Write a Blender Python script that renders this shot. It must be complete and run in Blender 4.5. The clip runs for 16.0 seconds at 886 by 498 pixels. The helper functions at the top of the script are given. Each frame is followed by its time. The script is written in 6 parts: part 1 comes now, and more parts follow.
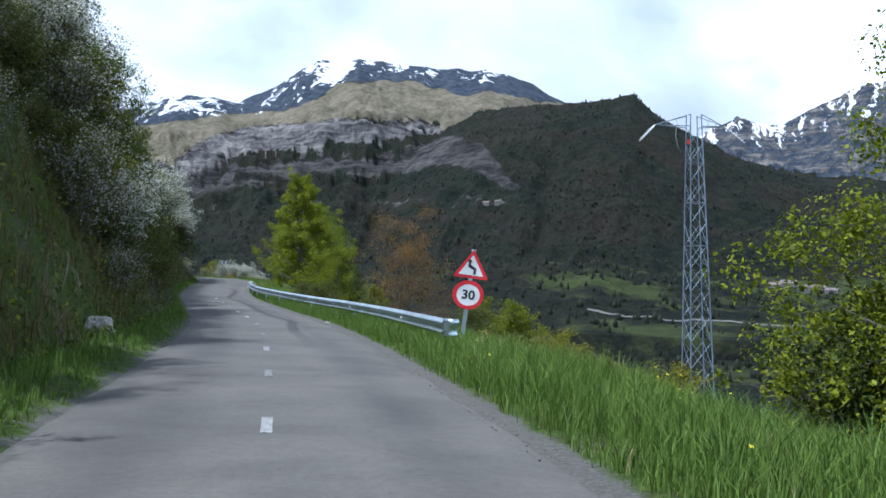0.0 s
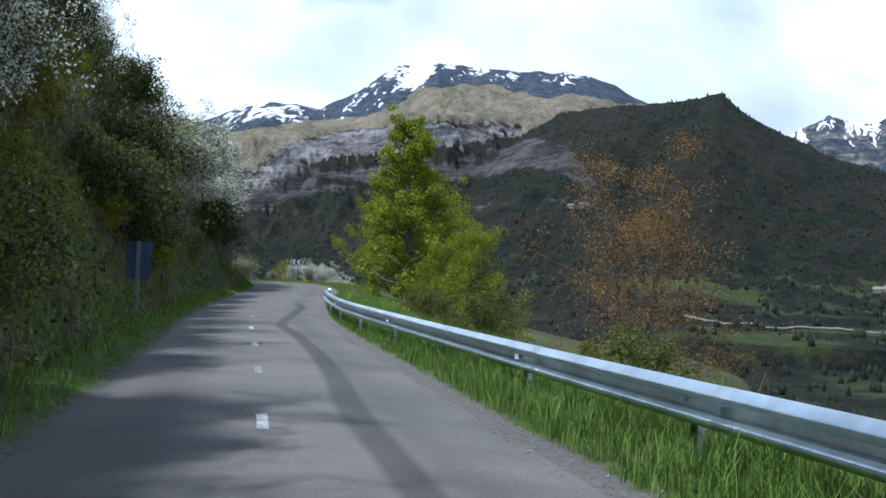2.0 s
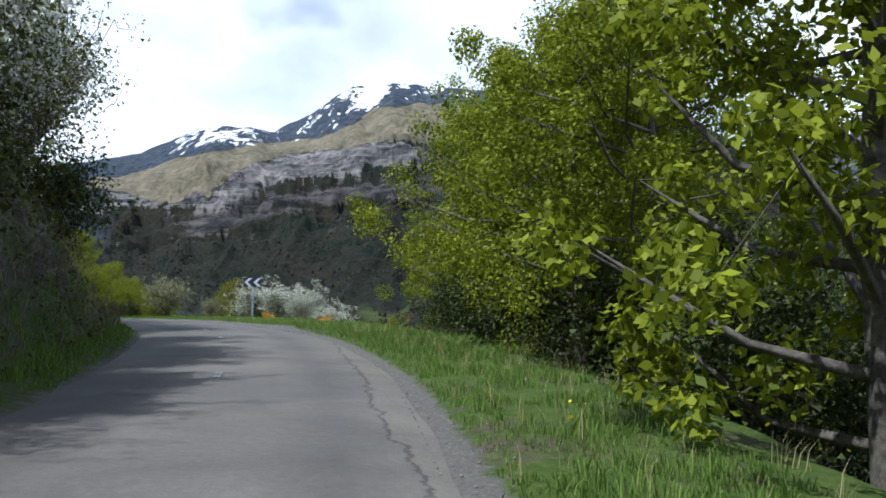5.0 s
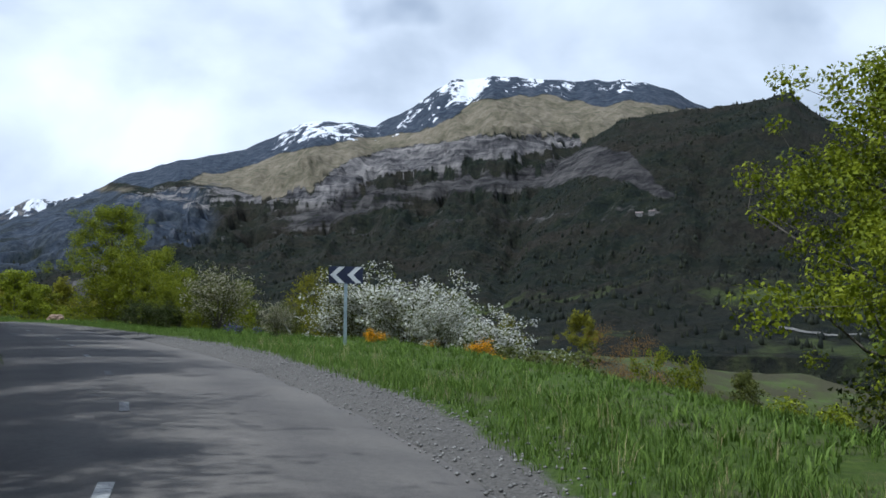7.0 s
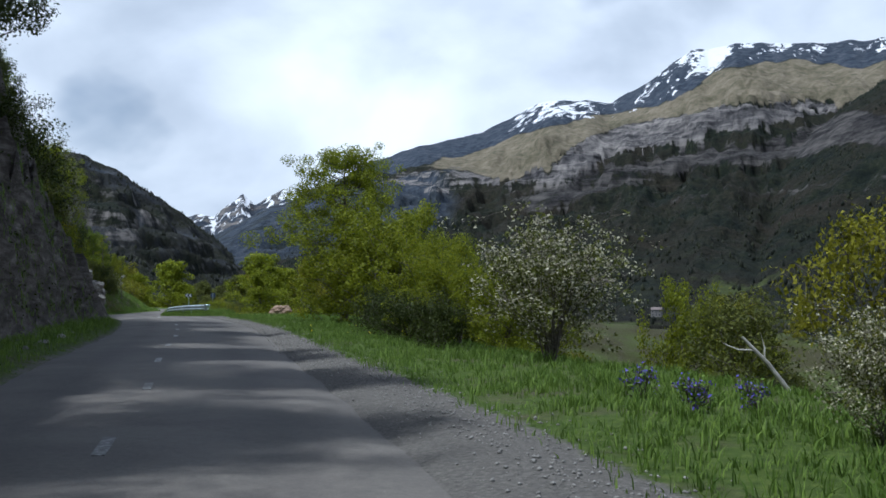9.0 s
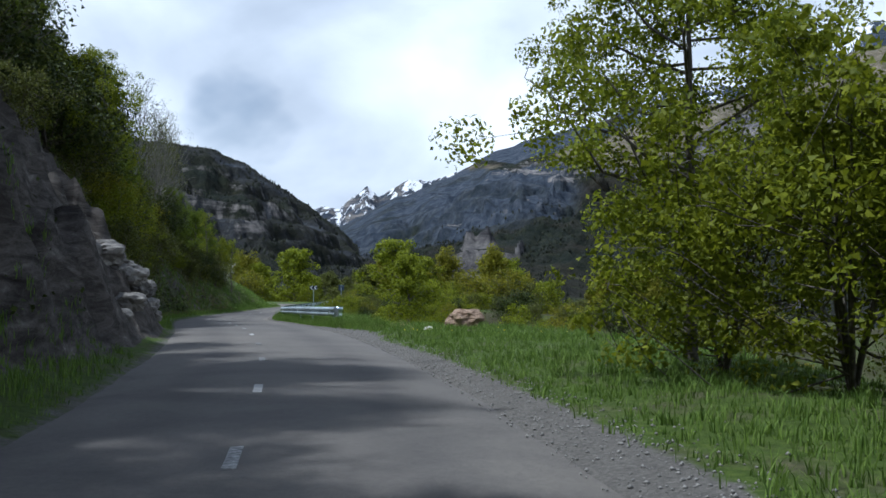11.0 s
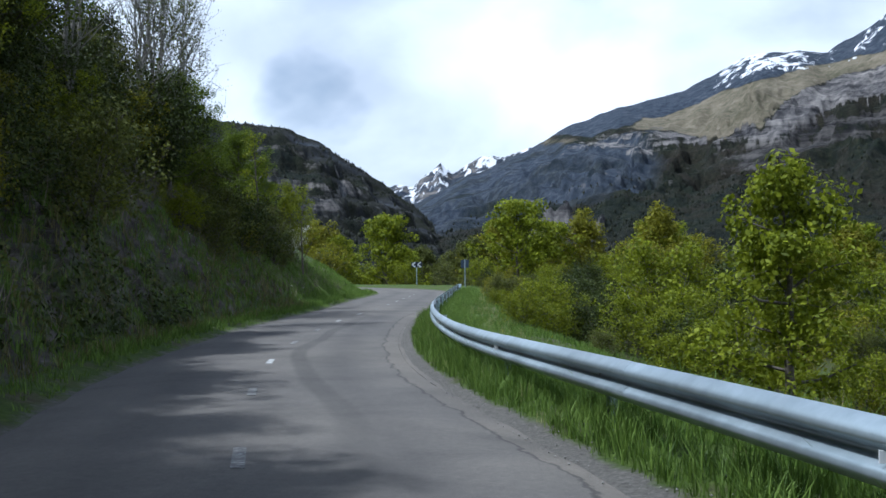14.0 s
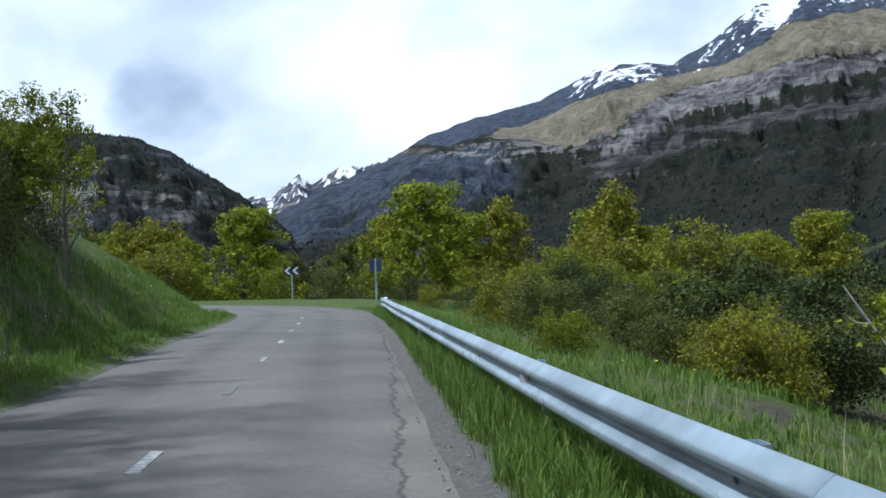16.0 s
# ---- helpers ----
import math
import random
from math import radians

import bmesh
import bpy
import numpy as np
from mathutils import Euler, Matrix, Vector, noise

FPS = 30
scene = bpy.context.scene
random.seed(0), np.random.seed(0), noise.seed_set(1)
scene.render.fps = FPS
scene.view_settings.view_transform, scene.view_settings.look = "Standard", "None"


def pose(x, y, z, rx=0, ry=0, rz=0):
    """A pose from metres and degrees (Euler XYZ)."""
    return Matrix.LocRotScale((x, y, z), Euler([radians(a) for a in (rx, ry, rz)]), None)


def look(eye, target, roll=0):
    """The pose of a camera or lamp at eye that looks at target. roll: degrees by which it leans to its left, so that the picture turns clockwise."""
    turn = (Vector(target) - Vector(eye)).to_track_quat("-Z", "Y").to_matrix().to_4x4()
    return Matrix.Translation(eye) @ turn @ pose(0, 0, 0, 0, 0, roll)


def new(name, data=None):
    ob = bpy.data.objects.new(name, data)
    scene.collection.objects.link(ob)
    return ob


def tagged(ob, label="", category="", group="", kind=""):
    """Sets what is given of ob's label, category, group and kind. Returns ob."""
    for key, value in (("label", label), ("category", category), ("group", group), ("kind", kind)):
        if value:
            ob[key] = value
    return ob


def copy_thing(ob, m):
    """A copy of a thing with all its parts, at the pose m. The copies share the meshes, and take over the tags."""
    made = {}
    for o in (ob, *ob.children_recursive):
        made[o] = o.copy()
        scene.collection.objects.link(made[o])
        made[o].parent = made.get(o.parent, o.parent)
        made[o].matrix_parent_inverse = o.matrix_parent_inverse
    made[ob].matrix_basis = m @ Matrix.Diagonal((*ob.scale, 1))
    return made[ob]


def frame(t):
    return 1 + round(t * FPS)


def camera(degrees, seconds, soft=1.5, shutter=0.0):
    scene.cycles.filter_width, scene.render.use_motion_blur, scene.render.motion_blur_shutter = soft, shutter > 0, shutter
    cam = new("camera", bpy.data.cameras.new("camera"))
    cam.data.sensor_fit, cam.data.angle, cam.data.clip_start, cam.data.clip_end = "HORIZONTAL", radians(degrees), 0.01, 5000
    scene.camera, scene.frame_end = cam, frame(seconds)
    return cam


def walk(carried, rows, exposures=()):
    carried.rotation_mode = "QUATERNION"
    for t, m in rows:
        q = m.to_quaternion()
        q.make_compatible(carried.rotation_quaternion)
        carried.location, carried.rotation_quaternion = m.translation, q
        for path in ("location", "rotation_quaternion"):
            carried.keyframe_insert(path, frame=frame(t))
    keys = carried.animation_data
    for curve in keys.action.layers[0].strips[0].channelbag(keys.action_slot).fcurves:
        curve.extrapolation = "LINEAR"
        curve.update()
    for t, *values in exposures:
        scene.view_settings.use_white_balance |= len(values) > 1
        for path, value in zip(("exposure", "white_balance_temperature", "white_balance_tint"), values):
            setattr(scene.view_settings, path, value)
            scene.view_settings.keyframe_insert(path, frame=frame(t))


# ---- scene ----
# ---- camera ----
cam = camera(47.6, 16.0, soft=1.6)


def aim(x, y, z, yaw, pitch, roll):
    a, b = radians(yaw), radians(pitch)
    eye = Vector((x, y, z))
    return look(eye, eye + Vector((-math.sin(a) * math.cos(b), math.cos(a) * math.cos(b), math.sin(b))), roll)


PATH = [
    (0.0, 0.0, 0.0, 1.25, -0.11, 3.34, 1.94), (0.5, -1.07, 7.09, 1.38, 0.99, 3.24, 2.0),
    (1.0, -2.3, 14.26, 1.56, 2.1, 3.28, 2.26), (1.5, -3.64, 21.15, 1.71, 3.28, 3.32, 2.04),
    (2.0, -5.07, 27.71, 1.87, 4.48, 3.45, 2.01), (2.5, -6.58, 34.08, 2.04, 5.61, 3.37, 2.0),
    (3.0, -8.17, 40.34, 2.2, 6.65, 3.23, 1.62), (3.5, -9.72, 46.45, 2.39, 5.9, 3.6, 1.2),
    (4.0, -11.06, 52.47, 2.63, 4.0, 4.1, 0.7), (4.5, -12.21, 58.39, 2.9, 2.6, 4.5, 0.35),
    (5.0, -13.27, 64.2, 3.2, 2.1, 4.65, 0.15), (5.5, -14.33, 69.88, 3.48, 2.21, 4.51, -0.04),
    (6.0, -15.38, 75.44, 3.73, 2.64, 4.25, -0.5), (6.5, -16.56, 80.7, 3.96, 4.89, 4.52, -0.13),
    (7.0, -17.96, 85.67, 4.2, 7.78, 4.28, 0.46), (7.5, -19.62, 90.46, 4.39, 11.16, 3.85, 0.84),
    (8.0, -21.69, 95.25, 4.54, 14.62, 3.85, 0.42), (8.5, -24.21, 100.41, 4.68, 17.86, 3.4, 0.51),
    (9.0, -26.96, 105.38, 4.81, 21.29, 3.09, 0.08), (9.5, -30.18, 110.43, 4.91, 24.51, 2.97, -0.4),
    (10.0, -33.72, 115.54, 5.01, 26.53, 2.74, 0.1), (10.5, -37.32, 120.52, 5.08, 27.6, 2.6, 0.07),
    (11.0, -40.94, 125.43, 5.15, 28.25, 2.56, 0.08), (11.5, -44.61, 130.29, 5.2, 28.87, 2.54, 0.12),
    (12.0, -48.36, 135.11, 5.26, 29.8, 2.5, 0.22), (12.5, -52.24, 139.91, 5.31, 31.06, 2.53, 0.27),
    (13.0, -56.28, 144.7, 5.34, 32.44, 2.5, 0.0), (13.5, -60.6, 149.47, 5.32, 32.92, 1.96, 0.1),
    (14.0, -64.98, 154.35, 5.26, 32.45, 1.29, -0.63), (14.5, -69.19, 159.55, 5.17, 31.12, 0.54, -2.12),
    (15.0, -73.46, 164.92, 5.06, 29.06, 0.87, -3.75), (15.5, -77.51, 170.79, 5.0, 26.73, 1.45, -3.82),
    (16.0, -81.49, 176.94, 5.04, 24.47, 1.73, -1.87)]
walk(cam, [(r[0], aim(*r[1:])) for r in PATH], exposures=[(0.0, 0.32, 5150, 8), (3.0, 0.36, 5220, 8), (5.5, 0.3, 5450, 8), (6.5, 0.0, 5450, 8), (7.0, -0.12, 5350, 8), (10.0, -0.1, 5380, 8), (12.5, 0.08, 5250, 8), (14.5, 0.1, 5250, 8), (16.0, 0.12, 5250, 8)])

# ---- sky and sun ----
SUN_TO = Vector((-0.62, -0.46, 1.45)).normalized()
world = bpy.data.worlds.new("sky")
scene.world = world
world.use_nodes = True
wn, wl = world.node_tree.nodes, world.node_tree.links
wn.clear()
w_out = wn.new("ShaderNodeOutputWorld")
w_bg = wn.new("ShaderNodeBackground")
w_sky = wn.new("ShaderNodeTexSky")
w_sky.sky_type, w_sky.sun_disc = "NISHITA", False
w_sky.sun_elevation = math.asin(SUN_TO.z)
w_sky.sun_rotation = math.atan2(SUN_TO.x, SUN_TO.y)
w_co = wn.new("ShaderNodeTexCoord")
w_sep = wn.new("ShaderNodeSeparateXYZ")
wl.new(w_co.outputs["Generated"], w_sep.inputs[0])


def wmath(op, a, b=None, clamp=False):
    n = wn.new("ShaderNodeMath")
    n.operation, n.use_clamp = op, clamp
    for i, v in enumerate((a, b)):
        if v is None:
            continue
        if isinstance(v, (int, float)):
            n.inputs[i].default_value = v
        else:
            wl.new(v, n.inputs[i])
    return n.outputs[0]


def wnoise(vec, scale, detail, rough, distort=0.0):
    n = wn.new("ShaderNodeTexNoise")
    n.inputs["Scale"].default_value, n.inputs["Detail"].default_value = scale, detail
    n.inputs["Roughness"].default_value, n.inputs["Distortion"].default_value = rough, distort
    wl.new(vec, n.inputs["Vector"])
    return n.outputs["Fac"]


def wramp(fac, stops):
    n = wn.new("ShaderNodeValToRGB")
    n.color_ramp.elements[0].position, n.color_ramp.elements[0].color = stops[0][0], (*stops[0][1], 1)
    n.color_ramp.elements[1].position, n.color_ramp.elements[1].color = stops[-1][0], (*stops[-1][1], 1)
    for p, c in stops[1:-1]:
        n.color_ramp.elements.new(p).color = (*c, 1)
    wl.new(fac, n.inputs[0])
    return n.outputs[0]


# clouds lie on a flat layer: the direction divided by its height
w_h = wmath("ADD", wmath("MAXIMUM", w_sep.outputs[2], 0.0), 0.6)
w_flat = wn.new("ShaderNodeCombineXYZ")
wl.new(wmath("DIVIDE", w_sep.outputs[0], w_h), w_flat.inputs[0])
wl.new(wmath("DIVIDE", w_sep.outputs[1], w_h), w_flat.inputs[1])
cover = wnoise(w_flat.outputs[0], 2.2, 5, 0.48, 0.0)
body = wnoise(w_flat.outputs[0], 3.1, 6, 0.46, 0.25)
grey = wramp(body, [(0.33, (0.76, 0.81, 0.88)), (0.43, (1.0, 1.04, 1.09)), (0.53, (1.32, 1.34, 1.36)), (0.65, (1.7, 1.69, 1.68))])
clear = wmath("MULTIPLY", wmath("SUBTRACT", w_sep.outputs[2], 0.36), 0.5, True)
mask = wramp(wmath("SUBTRACT", cover, clear), [(0.3, (0, 0, 0)), (0.42, (1, 1, 1))])
w_sc = wn.new("ShaderNodeVectorMath")
w_sc.operation = "SCALE"
w_sc.inputs["Scale"].default_value = 0.11
wl.new(w_sky.outputs[0], w_sc.inputs[0])
w_mix = wn.new("ShaderNodeMix")
w_mix.data_type = "RGBA"
wl.new(mask, w_mix.inputs["Factor"])
wl.new(w_sc.outputs[0], w_mix.inputs["A"])
wl.new(grey, w_mix.inputs["B"])
wl.new(w_mix.outputs["Result"], w_bg.inputs["Color"])
w_bg.inputs["Strength"].default_value = 0.72
wl.new(w_bg.outputs[0], w_out.inputs[0])

sun = new("sun", bpy.data.lights.new("sun", "SUN"))
sun.data.energy, sun.data.angle, sun.data.color = 4.5, radians(0.9), (1.0, 0.95, 0.87)
sun.matrix_world = look(SUN_TO * 100, (0, 0, 0))


# ---- materials ----
def material(name, rough=0.8, metal=0.0, spec=0.3):
    m = bpy.data.materials.new(name)
    m.use_nodes = True
    nt = m.node_tree
    b = nt.nodes["Principled BSDF"]
    b.inputs["Roughness"].default_value, b.inputs["Metallic"].default_value = rough, metal
    b.inputs["Specular IOR Level"].default_value = spec
    return m, nt, b


def noise_tex(nt, scale, detail=6, rough=0.6, vec=None, distort=0.0):
    n = nt.nodes.new("ShaderNodeTexNoise")
    n.inputs["Scale"].default_value, n.inputs["Detail"].default_value = scale, detail
    n.inputs["Roughness"].default_value, n.inputs["Distortion"].default_value = rough, distort
    if vec is not None:
        nt.links.new(vec, n.inputs["Vector"])
    return n.outputs["Fac"]


def ramp(nt, fac, stops):
    n = nt.nodes.new("ShaderNodeValToRGB")
    e = n.color_ramp.elements
    e[0].position, e[0].color = stops[0][0], (*stops[0][1], 1)
    e[1].position, e[1].color = stops[-1][0], (*stops[-1][1], 1)
    for p, c in stops[1:-1]:
        e.new(p).color = (*c, 1)
    nt.links.new(fac, n.inputs[0])
    return n.outputs[0]


def mixc(nt, fac, a, b, blend="MIX"):
    n = nt.nodes.new("ShaderNodeMix")
    n.data_type, n.blend_type = "RGBA", blend
    for key, v in (("Factor", fac), ("A", a), ("B", b)):
        i = n.inputs[key]
        if key == "Factor":
            i = n.inputs[0]
        elif key == "A":
            i = n.inputs[6]
        else:
            i = n.inputs[7]
        if isinstance(v, (int, float)):
            i.default_value = v
        elif isinstance(v, tuple):
            i.default_value = (*v, 1)
        else:
            nt.links.new(v, i)
    return n.outputs[2]


def calc(nt, op, a, b=0.0, clamp=False):
    n = nt.nodes.new("ShaderNodeMath")
    n.operation, n.use_clamp = op, clamp
    for i, v in enumerate((a, b)):
        if isinstance(v, (int, float)):
            n.inputs[i].default_value = v
        else:
            nt.links.new(v, n.inputs[i])
    return n.outputs[0]


def bump(nt, b, fac, strength, dist):
    n = nt.nodes.new("ShaderNodeBump")
    n.inputs["Strength"].default_value, n.inputs["Distance"].default_value = strength, dist
    nt.links.new(fac, n.inputs["Height"])
    nt.links.new(n.outputs[0], b.inputs["Normal"])


def place_of(nt):
    return nt.nodes.new("ShaderNodeNewGeometry").outputs["Position"]


def attr(nt, name):
    n = nt.nodes.new("ShaderNodeAttribute")
    n.attribute_name = name
    return n.outputs["Fac"]


def stretched(nt, vec, sx, sy, sz):
    n = nt.nodes.new("ShaderNodeMapping")
    n.inputs["Scale"].default_value = (sx, sy, sz)
    nt.links.new(vec, n.inputs["Vector"])
    return n.outputs[0]


def speckled(name, dark, light, scale=8.0, rough=0.85, metal=0.0, spec=0.3, bumpy=0.3, dist=0.01):
    m, nt, b = material(name, rough, metal, spec)
    p = place_of(nt)
    f = noise_tex(nt, scale, 8, 0.65, p)
    g = noise_tex(nt, scale * 0.13, 4, 0.6, p)
    c = ramp(nt, f, [(0.3, dark), (0.7, light)])
    d = ramp(nt, g, [(0.35, (0.72, 0.72, 0.72)), (0.65, (1.15, 1.15, 1.15))])
    nt.links.new(mixc(nt, 1.0, c, d, "MULTIPLY"), b.inputs["Base Color"])
    bump(nt, b, f, bumpy, dist)
    return m


def leafy(name, dark, light, through_light=0.35, spread=1.0):
    """Foliage: each leaf has its own shade between two, and lets some light through."""
    m, nt, b = material(name, 0.6, 0.0, 0.18)
    isl = nt.nodes.new("ShaderNodeNewGeometry").outputs["Random Per Island"]
    p = place_of(nt)
    g = noise_tex(nt, 0.9, 3, 0.6, p)
    f = calc(nt, "ADD", calc(nt, "MULTIPLY", isl, 0.6), calc(nt, "MULTIPLY", g, 0.4))
    mid = tuple((x + y) / 2 for x, y in zip(dark, light))
    c = ramp(nt, f, [(0.12, dark), (0.5, mid), (0.85, light)])
    nt.links.new(c, b.inputs["Base Color"])
    t = nt.nodes.new("ShaderNodeBsdfTranslucent")
    nt.links.new(c, t.inputs["Color"])
    mx = nt.nodes.new("ShaderNodeMixShader")
    mx.inputs[0].default_value = through_light
    nt.links.new(b.outputs[0], mx.inputs[1])
    nt.links.new(t.outputs[0], mx.inputs[2])
    nt.links.new(mx.outputs[0], nt.nodes["Material Output"].inputs[0])
    return m


M_GREEN = leafy("spring_leaf", (0.05, 0.08, 0.007), (0.19, 0.245, 0.016))
M_FRESH = leafy("fresh_leaf", (0.075, 0.105, 0.006), (0.3, 0.335, 0.014))
# shade under the trees is partly put into this dark leaf colour
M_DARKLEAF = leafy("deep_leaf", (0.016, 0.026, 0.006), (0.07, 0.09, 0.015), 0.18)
M_OLIVE = leafy("olive_leaf", (0.042, 0.056, 0.012), (0.165, 0.175, 0.034))
M_RUST = leafy("rust_leaf", (0.15, 0.075, 0.02), (0.33, 0.19, 0.05))
M_LIME = leafy("lime_leaf", (0.068, 0.095, 0.006), (0.275, 0.3, 0.014), 0.42)
M_GOLD = leafy("golden_leaf", (0.09, 0.095, 0.008), (0.295, 0.28, 0.018))
M_BLOSSOM = leafy("white_blossom", (0.55, 0.55, 0.46), (0.86, 0.85, 0.78), 0.3)
M_CREAM = leafy("cream_blossom", (0.34, 0.32, 0.22), (0.66, 0.62, 0.46), 0.3)
M_GREYBUD = leafy("grey_bud", (0.24, 0.24, 0.2), (0.58, 0.57, 0.5), 0.25)
M_GORSE = leafy("gorse_flower", (0.72, 0.32, 0.004), (0.85, 0.45, 0.008), 0.2)
M_YELLOW = leafy("yellow_flower", (0.6, 0.5, 0.02), (0.85, 0.75, 0.05), 0.2)
M_IRIS = leafy("iris_flower", (0.08, 0.06, 0.35), (0.2, 0.16, 0.55), 0.2)
M_GRASS = leafy("grass_blade", (0.055, 0.105, 0.015), (0.2, 0.29, 0.05), 0.3)
M_DRY = leafy("dry_grass", (0.3, 0.26, 0.11), (0.52, 0.46, 0.24), 0.3)
M_BANKGRASS = leafy("bank_grass_blade", (0.06, 0.065, 0.018), (0.26, 0.23, 0.09), 0.25)
M_TWIG = leafy("dead_twig", (0.07, 0.055, 0.04), (0.24, 0.2, 0.15), 0.1)
M_TRACK = speckled("pale_track", (0.08, 0.078, 0.07), (0.2, 0.19, 0.172), 0.4, 0.9, bumpy=0.1)
M_BARK = speckled("bark", (0.05, 0.042, 0.034), (0.17, 0.15, 0.125), 14, 0.9, bumpy=0.8, dist=0.02)
M_PALEBARK = speckled("pale_bark", (0.12, 0.112, 0.098), (0.27, 0.255, 0.225), 14, 0.9, bumpy=0.6, dist=0.02)
M_DEADWOOD = speckled("dead_wood", (0.32, 0.3, 0.27), (0.6, 0.57, 0.52), 10, 0.9, bumpy=0.5, dist=0.01)
M_ZINC = speckled("galvanised_steel", (0.46, 0.55, 0.61), (0.64, 0.73, 0.79), 5, 0.33, 0.95, 0.5, 0.04, 0.002)
M_ZINCDULL = speckled("dull_galvanised_steel", (0.3, 0.365, 0.4), (0.43, 0.5, 0.54), 5, 0.42, 0.6, 0.5, 0.04, 0.002)
M_PYLON = speckled("weathered_steel", (0.16, 0.2, 0.26), (0.27, 0.32, 0.39), 5, 0.55, 0.3, 0.4, 0.05, 0.002)
M_RUSTY = speckled("dull_steel", (0.25, 0.26, 0.27), (0.42, 0.43, 0.44), 9, 0.6, 0.6, 0.4, 0.1, 0.002)
M_ROCKRED = speckled("red_rock", (0.12, 0.08, 0.055), (0.46, 0.33, 0.23), 4.5, 0.92, bumpy=1.0, dist=0.08)
M_GREYROCK = speckled("grey_rock", (0.06, 0.055, 0.05), (0.34, 0.32, 0.29), 3, 0.92, bumpy=1.0, dist=0.05)
M_GRIT = speckled("grit", (0.13, 0.125, 0.115), (0.36, 0.345, 0.315), 30, 0.92, bumpy=0.4, dist=0.01)
M_STONE = speckled("pale_stone", (0.35, 0.33, 0.28), (0.75, 0.72, 0.64), 4, 0.9, bumpy=0.6, dist=0.03)


def road_paint():
    """White paint, more or less worn away from dash to dash."""
    m, nt, b = material("road_paint", 0.7)
    p = place_of(nt)
    left = nt.nodes.new("ShaderNodeObjectInfo").outputs["Random"]
    f = calc(nt, "ADD", noise_tex(nt, 18.0, 6, 0.7, p), calc(nt, "MULTIPLY", calc(nt, "SUBTRACT", left, 0.35), 0.3))
    c = ramp(nt, f, [(0.46, (0.12, 0.117, 0.112)), (0.58, (0.26, 0.26, 0.25)), (0.75, (0.46, 0.46, 0.44))])
    nt.links.new(c, b.inputs["Base Color"])
    return m


M_WHITEPAINT = road_paint()
M_SIGNWHITE = speckled("sign_white", (0.74, 0.75, 0.75), (0.84, 0.85, 0.85), 6, 0.4, spec=0.5, bumpy=0.0)
M_SIGNRED = speckled("sign_red", (0.56, 0.015, 0.025), (0.66, 0.025, 0.035), 6, 0.4, spec=0.5, bumpy=0.0)
M_SIGNBLACK = speckled("sign_black", (0.012, 0.012, 0.014), (0.022, 0.022, 0.026), 6, 0.45, spec=0.5, bumpy=0.0)
M_SIGNNAVY = speckled("sign_navy", (0.012, 0.018, 0.05), (0.022, 0.032, 0.075), 6, 0.42, spec=0.5, bumpy=0.0)
M_SIGNBACK = speckled("sign_back", (0.035, 0.055, 0.1), (0.06, 0.09, 0.15), 6, 0.5, 0.2, 0.5, bumpy=0.0)
M_AMBER = speckled("reflector_amber", (0.6, 0.3, 0.05), (0.75, 0.42, 0.1), 20, 0.3, spec=0.6, bumpy=0.0)
M_REDMARK = speckled("red_mark", (0.5, 0.03, 0.02), (0.6, 0.05, 0.03), 6, 0.5, bumpy=0.0)
M_WALLPAINT = speckled("house_wall", (0.12, 0.115, 0.108), (0.2, 0.19, 0.175), 0.8, 0.85, bumpy=0.1)
M_ROOF = speckled("roof_slate", (0.12, 0.1, 0.1), (0.25, 0.2, 0.18), 1.2, 0.8, bumpy=0.3)
M_GLASSDARK = speckled("window_dark", (0.03, 0.035, 0.045), (0.06, 0.065, 0.08), 2, 0.2, spec=0.6, bumpy=0.0)


